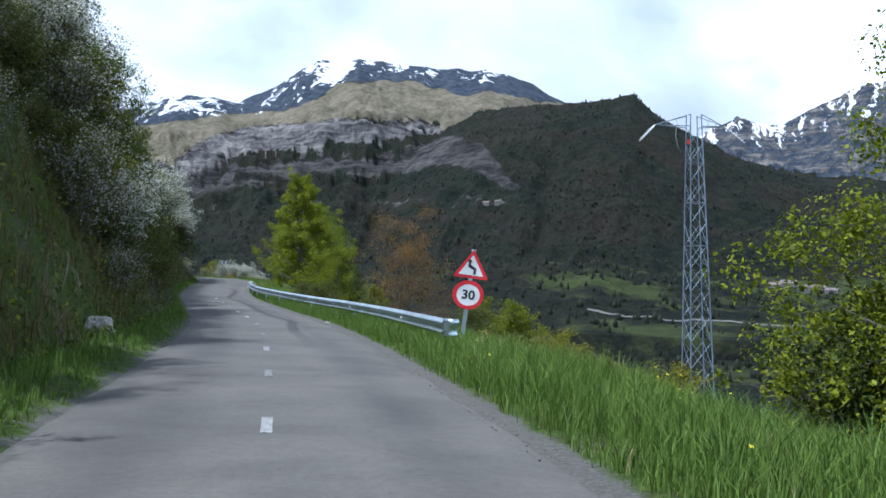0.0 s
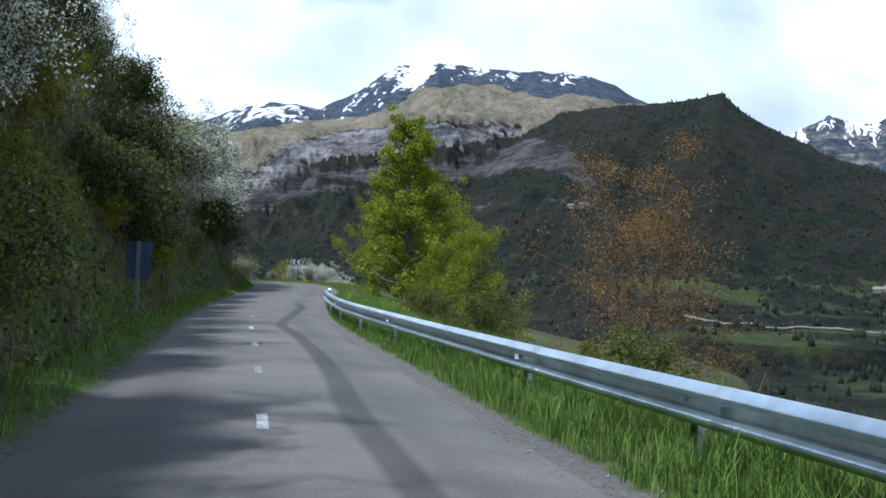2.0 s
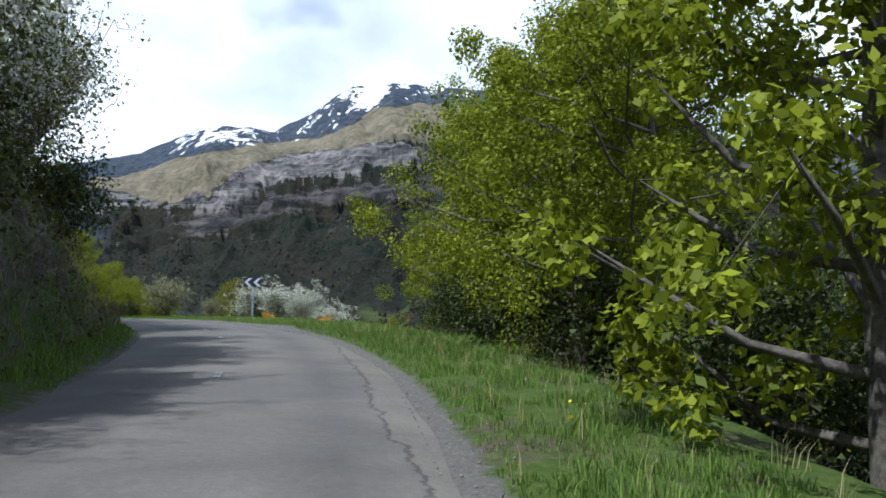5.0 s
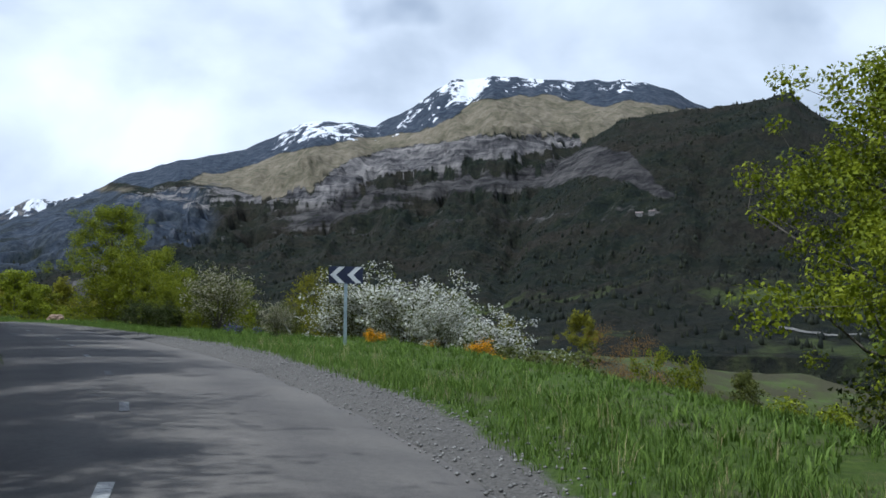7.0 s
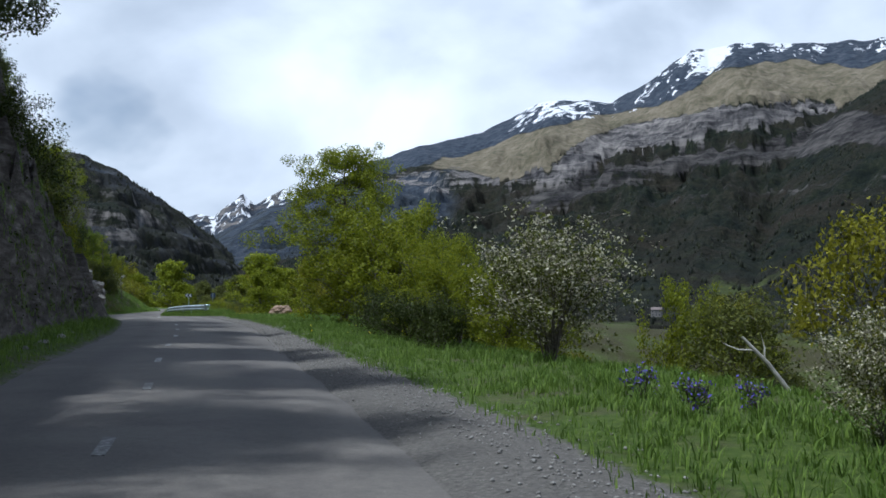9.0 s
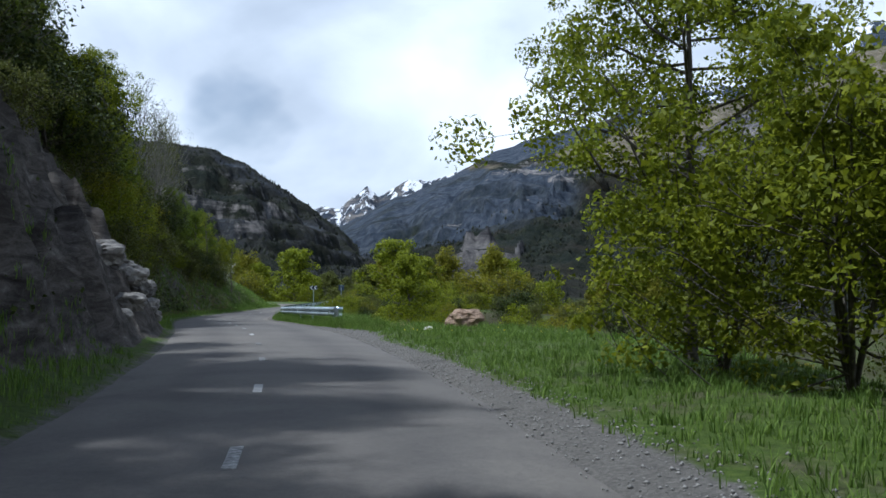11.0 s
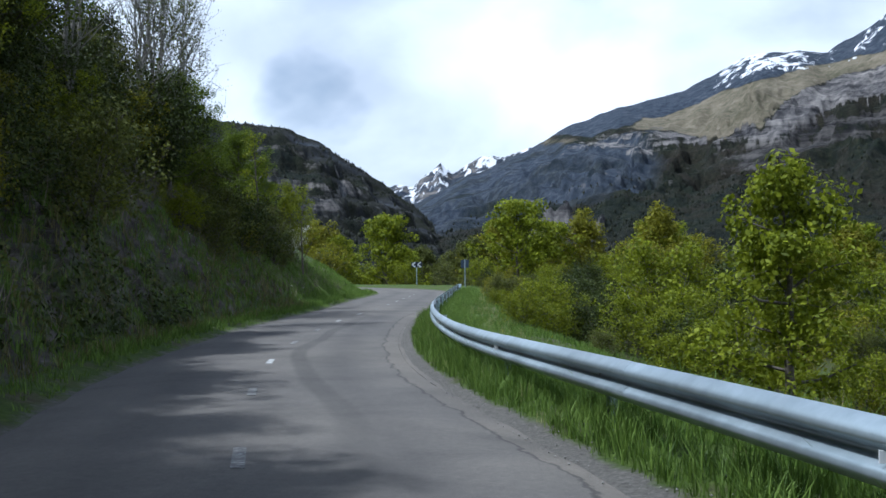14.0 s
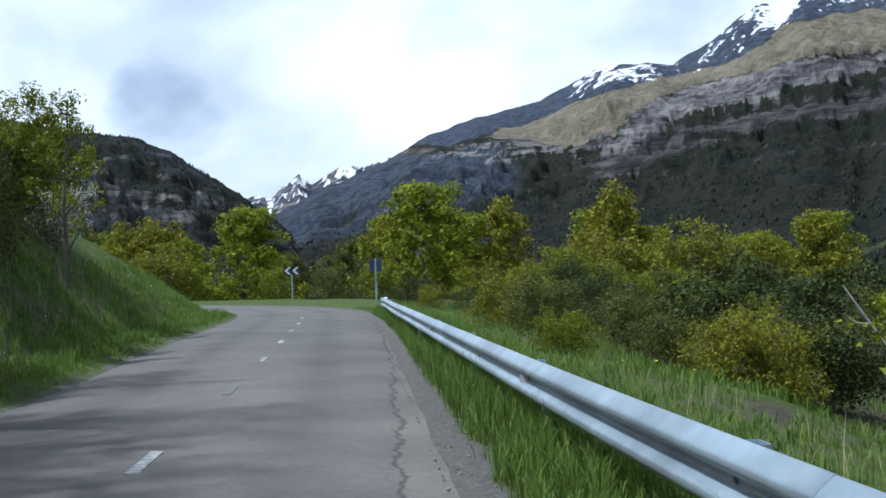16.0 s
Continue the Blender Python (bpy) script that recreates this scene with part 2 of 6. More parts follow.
def asphalt():
    m, nt, b = material("asphalt", 0.82, 0.0, 0.35)
    p = place_of(nt)
    grain = noise_tex(nt, 90, 4, 0.8, p)
    blot = noise_tex(nt, 0.55, 5, 0.6, p, 0.6)
    wide = noise_tex(nt, 0.12, 3, 0.5, p)
    c = ramp(nt, grain, [(0.25, (0.078, 0.071, 0.063)), (0.55, (0.126, 0.115, 0.102)), (0.8, (0.195, 0.178, 0.158))])
    k = ramp(nt, blot, [(0.3, (0.74, 0.74, 0.75)), (0.5, (0.98, 0.98, 0.98)), (0.7, (1.2, 1.19, 1.17))])
    q = ramp(nt, wide, [(0.35, (0.9, 0.9, 0.92)), (0.65, (1.08, 1.07, 1.05))])
    c = mixc(nt, 1.0, mixc(nt, 1.0, c, k, "MULTIPLY"), q, "MULTIPLY")
    fleck = ramp(nt, noise_tex(nt, 14.0, 5, 0.75, p), [(0.3, (0.82, 0.82, 0.83)), (0.7, (1.15, 1.15, 1.14))])
    c = mixc(nt, 1.0, c, fleck, "MULTIPLY")
    lane = calc(nt, "ABSOLUTE", calc(nt, "SUBTRACT", calc(nt, "ABSOLUTE", attr(nt, "across")), 1.1))
    worn = ramp(nt, calc(nt, "ADD", lane, calc(nt, "MULTIPLY", noise_tex(nt, 0.5, 4, 0.6, p), 0.5)), [(0.3, (0.84, 0.84, 0.85)), (0.75, (1.06, 1.06, 1.05))])
    c = mixc(nt, 1.0, c, worn, "MULTIPLY")
    # worn wheel tracks and the dark seam of a mended strip, by the distance from the middle
    d = attr(nt, "across")
    wob = calc(nt, "MULTIPLY", calc(nt, "SUBTRACT", noise_tex(nt, 0.075, 2, 0.4, p), 0.5), 2.0)
    off = calc(nt, "ABSOLUTE", calc(nt, "SUBTRACT", calc(nt, "ADD", d, wob), 0.7))
    seam = ramp(nt, off, [(0.1, (0.52, 0.52, 0.53)), (0.14, (0.74, 0.74, 0.75)), (0.18, (1, 1, 1))])
    broken = attr(nt, "patched")
    c = mixc(nt, broken, c, mixc(nt, 1.0, c, seam, "MULTIPLY"))
    # a jagged crack along the outer edge, beyond which the strip is older and paler
    jag = calc(nt, "MULTIPLY", calc(nt, "SUBTRACT", noise_tex(nt, 0.9, 6, 0.75, p), 0.5), 0.5)
    by_crack = calc(nt, "SUBTRACT", calc(nt, "ADD", d, jag), attr(nt, "crack"))
    line = ramp(nt, calc(nt, "ABSOLUTE", by_crack), [(0.008, (0.45, 0.45, 0.46)), (0.03, (1, 1, 1))])
    strip = ramp(nt, calc(nt, "ADD", by_crack, 0.5), [(0.49, (1, 1, 1)), (0.51, (1.16, 1.14, 1.1))])
    c = mixc(nt, 1.0, mixc(nt, 1.0, c, line, "MULTIPLY"), strip, "MULTIPLY")
    edge = ramp(nt, calc(nt, "ADD", calc(nt, "ABSOLUTE", d), calc(nt, "MULTIPLY", noise_tex(nt, 3.0, 4, 0.7, p), 0.5)), [(2.05, (0, 0, 0)), (2.5, (1, 1, 1))])
    c = mixc(nt, edge, c, (0.2, 0.18, 0.145))
    nt.links.new(c, b.inputs["Base Color"])
    bump(nt, b, grain, 0.35, 0.008)
    return m


M_ASPHALT = asphalt()


def soil():
    """Ground by the road: turf, bare earth and bedrock, told apart by stored cover."""
    m, nt, b = material("ground_cover", 0.95, 0.0, 0.15)
    p = place_of(nt)
    fine = noise_tex(nt, 9.0, 8, 0.7, p)
    mid = noise_tex(nt, 0.7, 6, 0.65, p)
    turf = ramp(nt, fine, [(0.25, (0.03, 0.05, 0.009)), (0.5, (0.065, 0.1, 0.018)), (0.75, (0.125, 0.16, 0.035))])
    earth = ramp(nt, fine, [(0.25, (0.05, 0.04, 0.028)), (0.6, (0.12, 0.098, 0.07)), (0.85, (0.24, 0.2, 0.15))])
    strata = noise_tex(nt, 2.2, 8, 0.7, stretched(nt, p, 0.5, 0.5, 1.8), 0.5)
    rock = ramp(nt, strata, [(0.3, (0.02, 0.017, 0.014)), (0.46, (0.055, 0.047, 0.04)), (0.6, (0.12, 0.106, 0.092)), (0.78, (0.3, 0.275, 0.245))])
    gravel = ramp(nt, noise_tex(nt, 22.0, 5, 0.8, p), [(0.3, (0.075, 0.07, 0.062)), (0.55, (0.15, 0.14, 0.125)), (0.8, (0.28, 0.262, 0.235))])
    c = mixc(nt, ramp(nt, mid, [(0.5, (0, 0, 0)), (0.72, (1, 1, 1))]), turf, earth)
    scrub = ramp(nt, fine, [(0.25, (0.022, 0.022, 0.01)), (0.55, (0.055, 0.052, 0.024)), (0.8, (0.11, 0.1, 0.05))])
    wild = calc(nt, "ADD", attr(nt, "wild"), calc(nt, "MULTIPLY", calc(nt, "SUBTRACT", noise_tex(nt, 0.08, 5, 0.6, p), 0.5), 1.2))
    c = mixc(nt, ramp(nt, wild, [(0.4, (0, 0, 0)), (0.65, (1, 1, 1))]), c, scrub)
    rk = calc(nt, "ADD", attr(nt, "bare"), calc(nt, "MULTIPLY", calc(nt, "SUBTRACT", mid, 0.5), 0.9))
    c = mixc(nt, ramp(nt, rk, [(0.35, (0, 0, 0)), (0.6, (1, 1, 1))]), c, rock)
    gv = calc(nt, "ADD", attr(nt, "gravel"), calc(nt, "MULTIPLY", calc(nt, "SUBTRACT", noise_tex(nt, 2.5, 5, 0.7, p), 0.5), 0.9))
    c = mixc(nt, ramp(nt, gv, [(0.4, (0, 0, 0)), (0.6, (1, 1, 1))]), c, gravel)
    nt.links.new(c, b.inputs["Base Color"])
    bump(nt, b, calc(nt, "ADD", fine, calc(nt, "MULTIPLY", strata, 2.0)), 0.8, 0.08)
    return m


M_SOIL = soil()


def massif():
    """Mountain cover by stored shares: wood below, crag in bands, dry pasture above, snow in streaks."""
    m, nt, b = material("mountain_cover", 0.95, 0.0, 0.1)
    p = place_of(nt)
    n1 = noise_tex(nt, 0.006, 8, 0.65, p)
    n2 = noise_tex(nt, 0.035, 8, 0.7, p)
    n3 = noise_tex(nt, 0.014, 10, 0.7, stretched(nt, p, 1.7, 1.7, 0.4), 0.5)
    n4 = noise_tex(nt, 0.16, 5, 0.7, p)
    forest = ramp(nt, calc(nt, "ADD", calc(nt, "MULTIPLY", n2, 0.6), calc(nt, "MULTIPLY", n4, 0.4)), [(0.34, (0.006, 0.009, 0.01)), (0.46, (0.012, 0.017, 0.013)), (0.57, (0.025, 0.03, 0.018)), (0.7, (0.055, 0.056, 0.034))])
    bare_wood = ramp(nt, n4, [(0.3, (0.014, 0.013, 0.011)), (0.7, (0.05, 0.042, 0.03))])
    forest = mixc(nt, ramp(nt, n1, [(0.42, (0, 0, 0)), (0.62, (0.85, 0.85, 0.85))]), forest, bare_wood)
    # layered rock: long level beds cut by upright cracks
    beds = noise_tex(nt, 1.0, 7, 0.62, stretched(nt, p, 0.006, 0.006, 0.045), 0.35)
    cracks = noise_tex(nt, 1.0, 7, 0.68, stretched(nt, p, 0.04, 0.04, 0.013), 0.3)
    mixn = calc(nt, "ADD", calc(nt, "MULTIPLY", beds, 0.62), calc(nt, "MULTIPLY", cracks, 0.38))
    crag = ramp(nt, mixn, [(0.38, (0.03, 0.03, 0.034)), (0.46, (0.09, 0.086, 0.088)), (0.53, (0.19, 0.178, 0.172)), (0.63, (0.34, 0.315, 0.29))])
    fade = calc(nt, "ADD", attr(nt, "pale"), 0.0)
    shade = nt.nodes.new("ShaderNodeCombineColor")
    for k in range(3):
        nt.links.new(fade, shade.inputs[k])
    crag = mixc(nt, 1.0, crag, shade.outputs[0], "MULTIPLY")
    dry = ramp(nt, calc(nt, "ADD", calc(nt, "MULTIPLY", n2, 0.6), calc(nt, "MULTIPLY", n1, 0.4)), [(0.36, (0.085, 0.085, 0.05)), (0.48, (0.165, 0.145, 0.1)), (0.6, (0.26, 0.225, 0.165))])
    # loose stone, with the blue of distant haze mixed into its colour
    hazy_scree = ramp(nt, calc(nt, "ADD", calc(nt, "MULTIPLY", n3, 0.5), calc(nt, "MULTIPLY", n2, 0.5)), [(0.36, (0.02, 0.03, 0.046)), (0.5, (0.05, 0.063, 0.086)), (0.64, (0.12, 0.132, 0.155))])
    field = ramp(nt, n2, [(0.3, (0.035, 0.048, 0.018)), (0.7, (0.095, 0.115, 0.04))])
    md = calc(nt, "ADD", attr(nt, "meadow"), calc(nt, "MULTIPLY", calc(nt, "SUBTRACT", n1, 0.5), 1.6))
    forest = mixc(nt, ramp(nt, md, [(0.5, (0, 0, 0)), (0.6, (1, 1, 1))]), forest, field)
    dr = calc(nt, "ADD", attr(nt, "dry"), calc(nt, "MULTIPLY", calc(nt, "SUBTRACT", n1, 0.5), 0.5))
    c = mixc(nt, ramp(nt, dr, [(0.4, (0, 0, 0)), (0.6, (1, 1, 1))]), forest, dry)
    sc = calc(nt, "ADD", attr(nt, "hazy_scree"), calc(nt, "MULTIPLY", calc(nt, "SUBTRACT", n1, 0.5), 0.6))
    c = mixc(nt, ramp(nt, sc, [(0.42, (0, 0, 0)), (0.58, (1, 1, 1))]), c, hazy_scree)
    cr = calc(nt, "ADD", attr(nt, "crag"), calc(nt, "MULTIPLY", calc(nt, "SUBTRACT", calc(nt, "ADD", calc(nt, "MULTIPLY", mixn, 0.6), calc(nt, "MULTIPLY", n3, 0.4)), 0.5), 1.5))
    c = mixc(nt, ramp(nt, cr, [(0.46, (0, 0, 0)), (0.56, (1, 1, 1))]), c, crag)
    n6 = noise_tex(nt, 0.016, 8, 0.62, stretched(nt, p, 1.5, 0.7, 0.5), 1.2)
    sv = attr(nt, "snow")
    sn = calc(nt, "ADD", sv, calc(nt, "MULTIPLY", calc(nt, "MULTIPLY", calc(nt, "SUBTRACT", n6, 0.5), 2.6), calc(nt, "MULTIPLY", sv, 3.0, True)))
    c = mixc(nt, ramp(nt, sn, [(0.47, (0, 0, 0)), (0.57, (1, 1, 1))]), c, (0.86, 0.88, 0.92))
    nt.links.new(c, b.inputs["Base Color"])
    bump(nt, b, calc(nt, "ADD", calc(nt, "ADD", n2, n3), calc(nt, "MULTIPLY", n4, 0.25)), 1.0, 16.0)
    return m


M_MASSIF = massif()

# ---- small tools ----
RNG = np.random.default_rng(7)


def lattice(ix, iy, seed):
    h = (ix.astype(np.int64) * 374761393 + iy.astype(np.int64) * 668265263 + seed * 2147483647) & 0xFFFFFFFF
    h = ((h ^ (h >> 13)) * 1274126177) & 0xFFFFFFFF
    return ((h ^ (h >> 16)) & 0xFFFF) / 65535.0


def vnoise(x, y, seed=0):
    """Smooth noise from 0 to 1 over arrays."""
    ix, iy = np.floor(x), np.floor(y)
    fx, fy = x - ix, y - iy
    fx, fy = fx * fx * (3 - 2 * fx), fy * fy * (3 - 2 * fy)
    a, b = lattice(ix, iy, seed), lattice(ix + 1, iy, seed)
    c, d = lattice(ix, iy + 1, seed), lattice(ix + 1, iy + 1, seed)
    return (a * (1 - fx) + b * fx) * (1 - fy) + (c * (1 - fx) + d * fx) * fy


def fbm(x, y, octaves=5, seed=0, gain=0.5, ridged=False):
    total, amp, norm = 0.0, 1.0, 0.0
    for o in range(octaves):
        n = vnoise(x * 2**o + 17.3 * o, y * 2**o - 9.1 * o, seed + o)
        total = total + amp * (1 - np.abs(2 * n - 1) if ridged else n)
        norm, amp = norm + amp, amp * gain
    return total / norm


def mesh_of(name, verts, faces, mat, smooth=False):
    me = bpy.data.meshes.new(name)
    verts, faces = np.asarray(verts, np.float32), np.asarray(faces, np.int32)
    me.vertices.add(len(verts))
    me.vertices.foreach_set("co", verts.ravel())
    n = faces.shape[1]
    me.loops.add(faces.size)
    me.loops.foreach_set("vertex_index", faces.ravel())
    me.polygons.add(len(faces))
    me.polygons.foreach_set("loop_start", np.arange(0, faces.size, n, dtype=np.int32))
    me.polygons.foreach_set("loop_total", np.full(len(faces), n, np.int32))
    if smooth:
        me.polygons.foreach_set("use_smooth", np.ones(len(faces), bool))
    me.materials.append(mat)
    me.update(calc_edges=True)
    me.validate()
    return me


def store(me, name, values):
    a = me.attributes.new(name, "FLOAT", "POINT")
    a.data.foreach_set("value", np.asarray(values, np.float32).ravel())


def grid_faces(rows, cols):
    i = np.arange(rows - 1)[:, None] * cols + np.arange(cols - 1)[None]
    return np.stack([i, i + 1, i + cols + 1, i + cols], -1).reshape(-1, 4)


def part(name, bm, mat, parent=None, label="", smooth=False):
    """Links a bmesh, or a finished mesh, as one mesh object under a thing or part."""
    if isinstance(bm, bmesh.types.BMesh):
        me = bpy.data.meshes.new(name)
        bmesh.ops.recalc_face_normals(bm, faces=bm.faces)
        bm.to_mesh(me)
        bm.free()
        me.materials.append(mat)
        if smooth:
            me.polygons.foreach_set("use_smooth", np.ones(len(me.polygons), bool))
    else:
        me = bm
    ob = new(name, me)
    ob.parent = parent
    if label:
        ob["label"] = label
    return ob


def box_bm(sx, sy, sz, at=(0, 0, 0), bevel=0.0, bm=None):
    bm = bm or bmesh.new()
    got = bmesh.ops.create_cube(bm, size=1.0, matrix=Matrix.Translation(at) @ Matrix.Diagonal((sx, sy, sz, 1)))
    if bevel:
        edges = list({e for v in got["verts"] for e in v.link_edges})
        bmesh.ops.bevel(bm, geom=edges, offset=bevel, segments=2, affect="EDGES")
    return bm


def rod_bm(a, b, r0, r1=None, n=8, bm=None):
    bm = bm or bmesh.new()
    a, b = Vector(a), Vector(b)
    m = Matrix.Translation((a + b) / 2) @ (b - a).to_track_quat("Z", "Y").to_matrix().to_4x4()
    bmesh.ops.create_cone(bm, cap_ends=True, segments=n, radius1=r0, radius2=r0 if r1 is None else r1, depth=(b - a).length, matrix=m)
    return bm


# ---- the road's line ----
ROAD = [
    (5.42, -35.59, -0.66, 2.0), (1.84, -11.86, -0.22, 2.0), (0.05, 0.01, 0.0, 2.0), (-2.17, 13.83, 0.3, 2.0),
    (-4.83, 27.58, 0.62, 1.97), (-8.4, 41.12, 0.97, 1.91), (-12.17, 54.64, 1.48, 1.87), (-14.61, 66.4, 2.06, 1.85),
    (-16.62, 78.21, 2.6, 2.1), (-19.8, 89.71, 3.12, 2.1), (-24.83, 100.51, 3.44, 1.96), (-31.16, 110.62, 3.67, 2.01),
    (-38.01, 120.45, 3.84, 2.08), (-44.78, 130.37, 3.96, 2.14), (-52.09, 139.88, 4.06, 2.21), (-59.96, 148.95, 4.07, 2.27),
    (-68.18, 157.72, 3.95, 2.27), (-76.2, 166.75, 3.78, 2.32), (-83.05, 176.62, 3.76, 2.3), (-89.05, 187.0, 3.77, 2.28),
    (-95.18, 197.45, 3.8, 2.5), (-101.2, 207.6, 3.8, 2.5), (-106.3, 215.0, 3.8, 2.5), (-112.6, 220.6, 3.85, 2.5),
    (-120.5, 223.0, 3.95, 2.5), (-129.0, 222.0, 4.1, 2.5), (-150.0, 214.0, 4.4, 2.5)]


def smooth_line(points, step):
    """A line through the points by Catmull-Rom, sampled evenly."""
    p = np.array(points, float)
    p = np.vstack([2 * p[0] - p[1], p, 2 * p[-1] - p[-2]])
    out = []
    for i in range(1, len(p) - 2):
        a, b, c, d = p[i - 1:i + 3]
        u = np.linspace(0, 1, 40, endpoint=False)[:, None]
        out.append(0.5 * (2 * b + (c - a) * u + (2 * a - 5 * b + 4 * c - d) * u**2 + (3 * b - a - 3 * c + d) * u**3))
    q = np.vstack(out + [p[-2:-1]])
    s = np.r_[0, np.cumsum(np.linalg.norm(np.diff(q[:, :2], axis=0), axis=1))]
    t = np.arange(0, s[-1], step)
    return t, np.stack([np.interp(t, s, q[:, k]) for k in range(q.shape[1])], 1)


STEP = 0.6
LS, LINE = smooth_line(ROAD, STEP)
TAN = np.gradient(LINE[:, :2], axis=0)
TAN /= np.linalg.norm(TAN, axis=1)[:, None]
S0 = LS[np.argmin(np.hypot(LINE[:, 0], LINE[:, 1]))]
LS = LS - S0


def line_at(s):
    return [np.interp(s, LS, LINE[:, k]) for k in range(4)] + [np.interp(s, LS, TAN[:, k]) for k in range(2)]


def world_of(s, d):
    x, y, z, w, tx, ty = line_at(s)
    return x + d * ty, y - d * tx, z


def road_of(x, y):
    k = int(np.argmin((LINE[:, 0] - x) ** 2 + (LINE[:, 1] - y) ** 2))
    ox, oy = x - LINE[k, 0], y - LINE[k, 1]
    return LS[k] + ox * TAN[k, 0] + oy * TAN[k, 1], ox * TAN[k, 1] - oy * TAN[k, 0]


def along(table):
    xs, ys = zip(*table)
    return lambda s: np.interp(s, xs, ys)


VERGE = along([(-40, 1.9), (20, 1.9), (60, 1.6), (80, 2.4), (95, 3.6), (112, 5.6), (140, 3.6), (154, 6.4), (163, 6.4), (172, 2.2), (230, 2.6), (250, 8.0), (300, 9.0)])
DROP = along([(-40, 0.32), (50, 0.34), (70, 0.5), (100, 0.5), (150, 0.45), (170, 0.36), (215, 0.3), (245, 0.06), (300, 0.05)])
TOE = along([(-40, 1.7), (12, 1.5), (40, 1.0), (60, 1.1), (100, 0.9), (112, 1.0), (120, 1.7), (144, 1.7), (154, 0.5), (163, 0.2), (168, 0.9), (175, 0.9), (200, 1.0), (300, 1.4)])
STEEP = along([(-40, 1.4), (30, 2.0), (60, 2.3), (85, 2.0), (110, 2.0), (120, 3.0), (148, 2.8), (155, 1.5), (163, 1.4), (169, 1.9), (180, 1.6), (196, 1.45), (212, 1.05), (240, 0.65), (300, 0.35)])
CREST = along([(-40, 9), (25, 9), (60, 8), (80, 7), (95, 6), (112, 10), (122, 15), (145, 14), (160, 11), (190, 8), (212, 6.5), (235, 4.5), (300, 3)])
BARE = along([(-40, 0.2), (25, 0.22), (45, 0.36), (75, 0.5), (95, 0.5), (112, 0.8), (150, 0.9), (162, 0.95), (170, 0.5), (195, 0.6), (212, 0.52), (228, 0.2), (300, 0.0)])
GRAVEL = along([(-40, 0.24), (92, 0.2), (98, 0.8), (112, 1.3), (122, 1.1), (135, 0.7), (150, 0.5), (156, 0.35), (160, 0.8), (164, 0.4), (168, 0.16), (205, 0.22), (300, 0.3)])


def height(s, d, x, y):
    """Height of the ground over the road's own level, for arrays."""
    w = np.interp(s, LS, LINE[:, 3])
    e = d - w
    v = VERGE(s)
    n = fbm(x * 0.35, y * 0.35, 4, 3) - 0.5
    big = fbm(x * 0.05, y * 0.05, 4, 9) - 0.5
    right = np.where(e < v, 0.06 * np.clip(e / 0.6, 0, 1) - 0.012, 0.048 - DROP(s) * (e - v) * np.clip((e - v) / 2.5, 0.35, 1))
    right = right + n * 0.25 * np.clip((e - 0.5) / 1.5, 0, 1) + big * np.clip((e - v) / 8, 0, 5)
    right = np.maximum(right, -34 + big * 6)
    f = -d - w
    toe, st, cr = TOE(s), STEEP(s), CREST(s)
    up = (f - toe) * st
    rag = (fbm(x * 0.55 + 3, y * 0.55, 5, 21, 0.55) - 0.5) * np.clip(up / 1.2, 0, 1)
    lay = up / 1.1 + (fbm(x * 0.3, y * 0.3, 3, 77) - 0.5) * 3
    up = up + 0.75 * np.clip(BARE(s) * 1.6 - 0.3, 0, 1) * np.clip(up, 0, 1) * (ease(lay - np.floor(lay), 0.55, 0.95) - (lay - np.floor(lay)))
    face = np.minimum(up, cr) + np.clip(up - cr, 0, None) * 0.32 / np.maximum(st, 0.3) + (rag * (0.8 + 2.0 * st * BARE(s)) + (fbm(x * 1.9, y * 1.9, 3, 29) - 0.5) * 0.7 * st * BARE(s) * np.clip(up, 0, 1))
    left = np.where(f < toe, 0.1 * np.clip(f / 0.5, 0, 1) - 0.012 + n * 0.15 * np.clip(f, 0, 1), 0.1 + np.maximum(face, -0.1 + 0 * f))
    out = np.where(d > 0, right, left)
    return np.where(np.abs(d) < w, -0.012 - 0.09 * np.clip((w - np.abs(d)) / 0.35, 0, 1), out)


def ground_z(x, y):
    s, d = road_of(x, y)
    a = lambda q: np.array([q], float)
    z = np.interp(s, LS, LINE[:, 2])
    return float(z + height(a(s), a(d), a(x), a(y))[0])


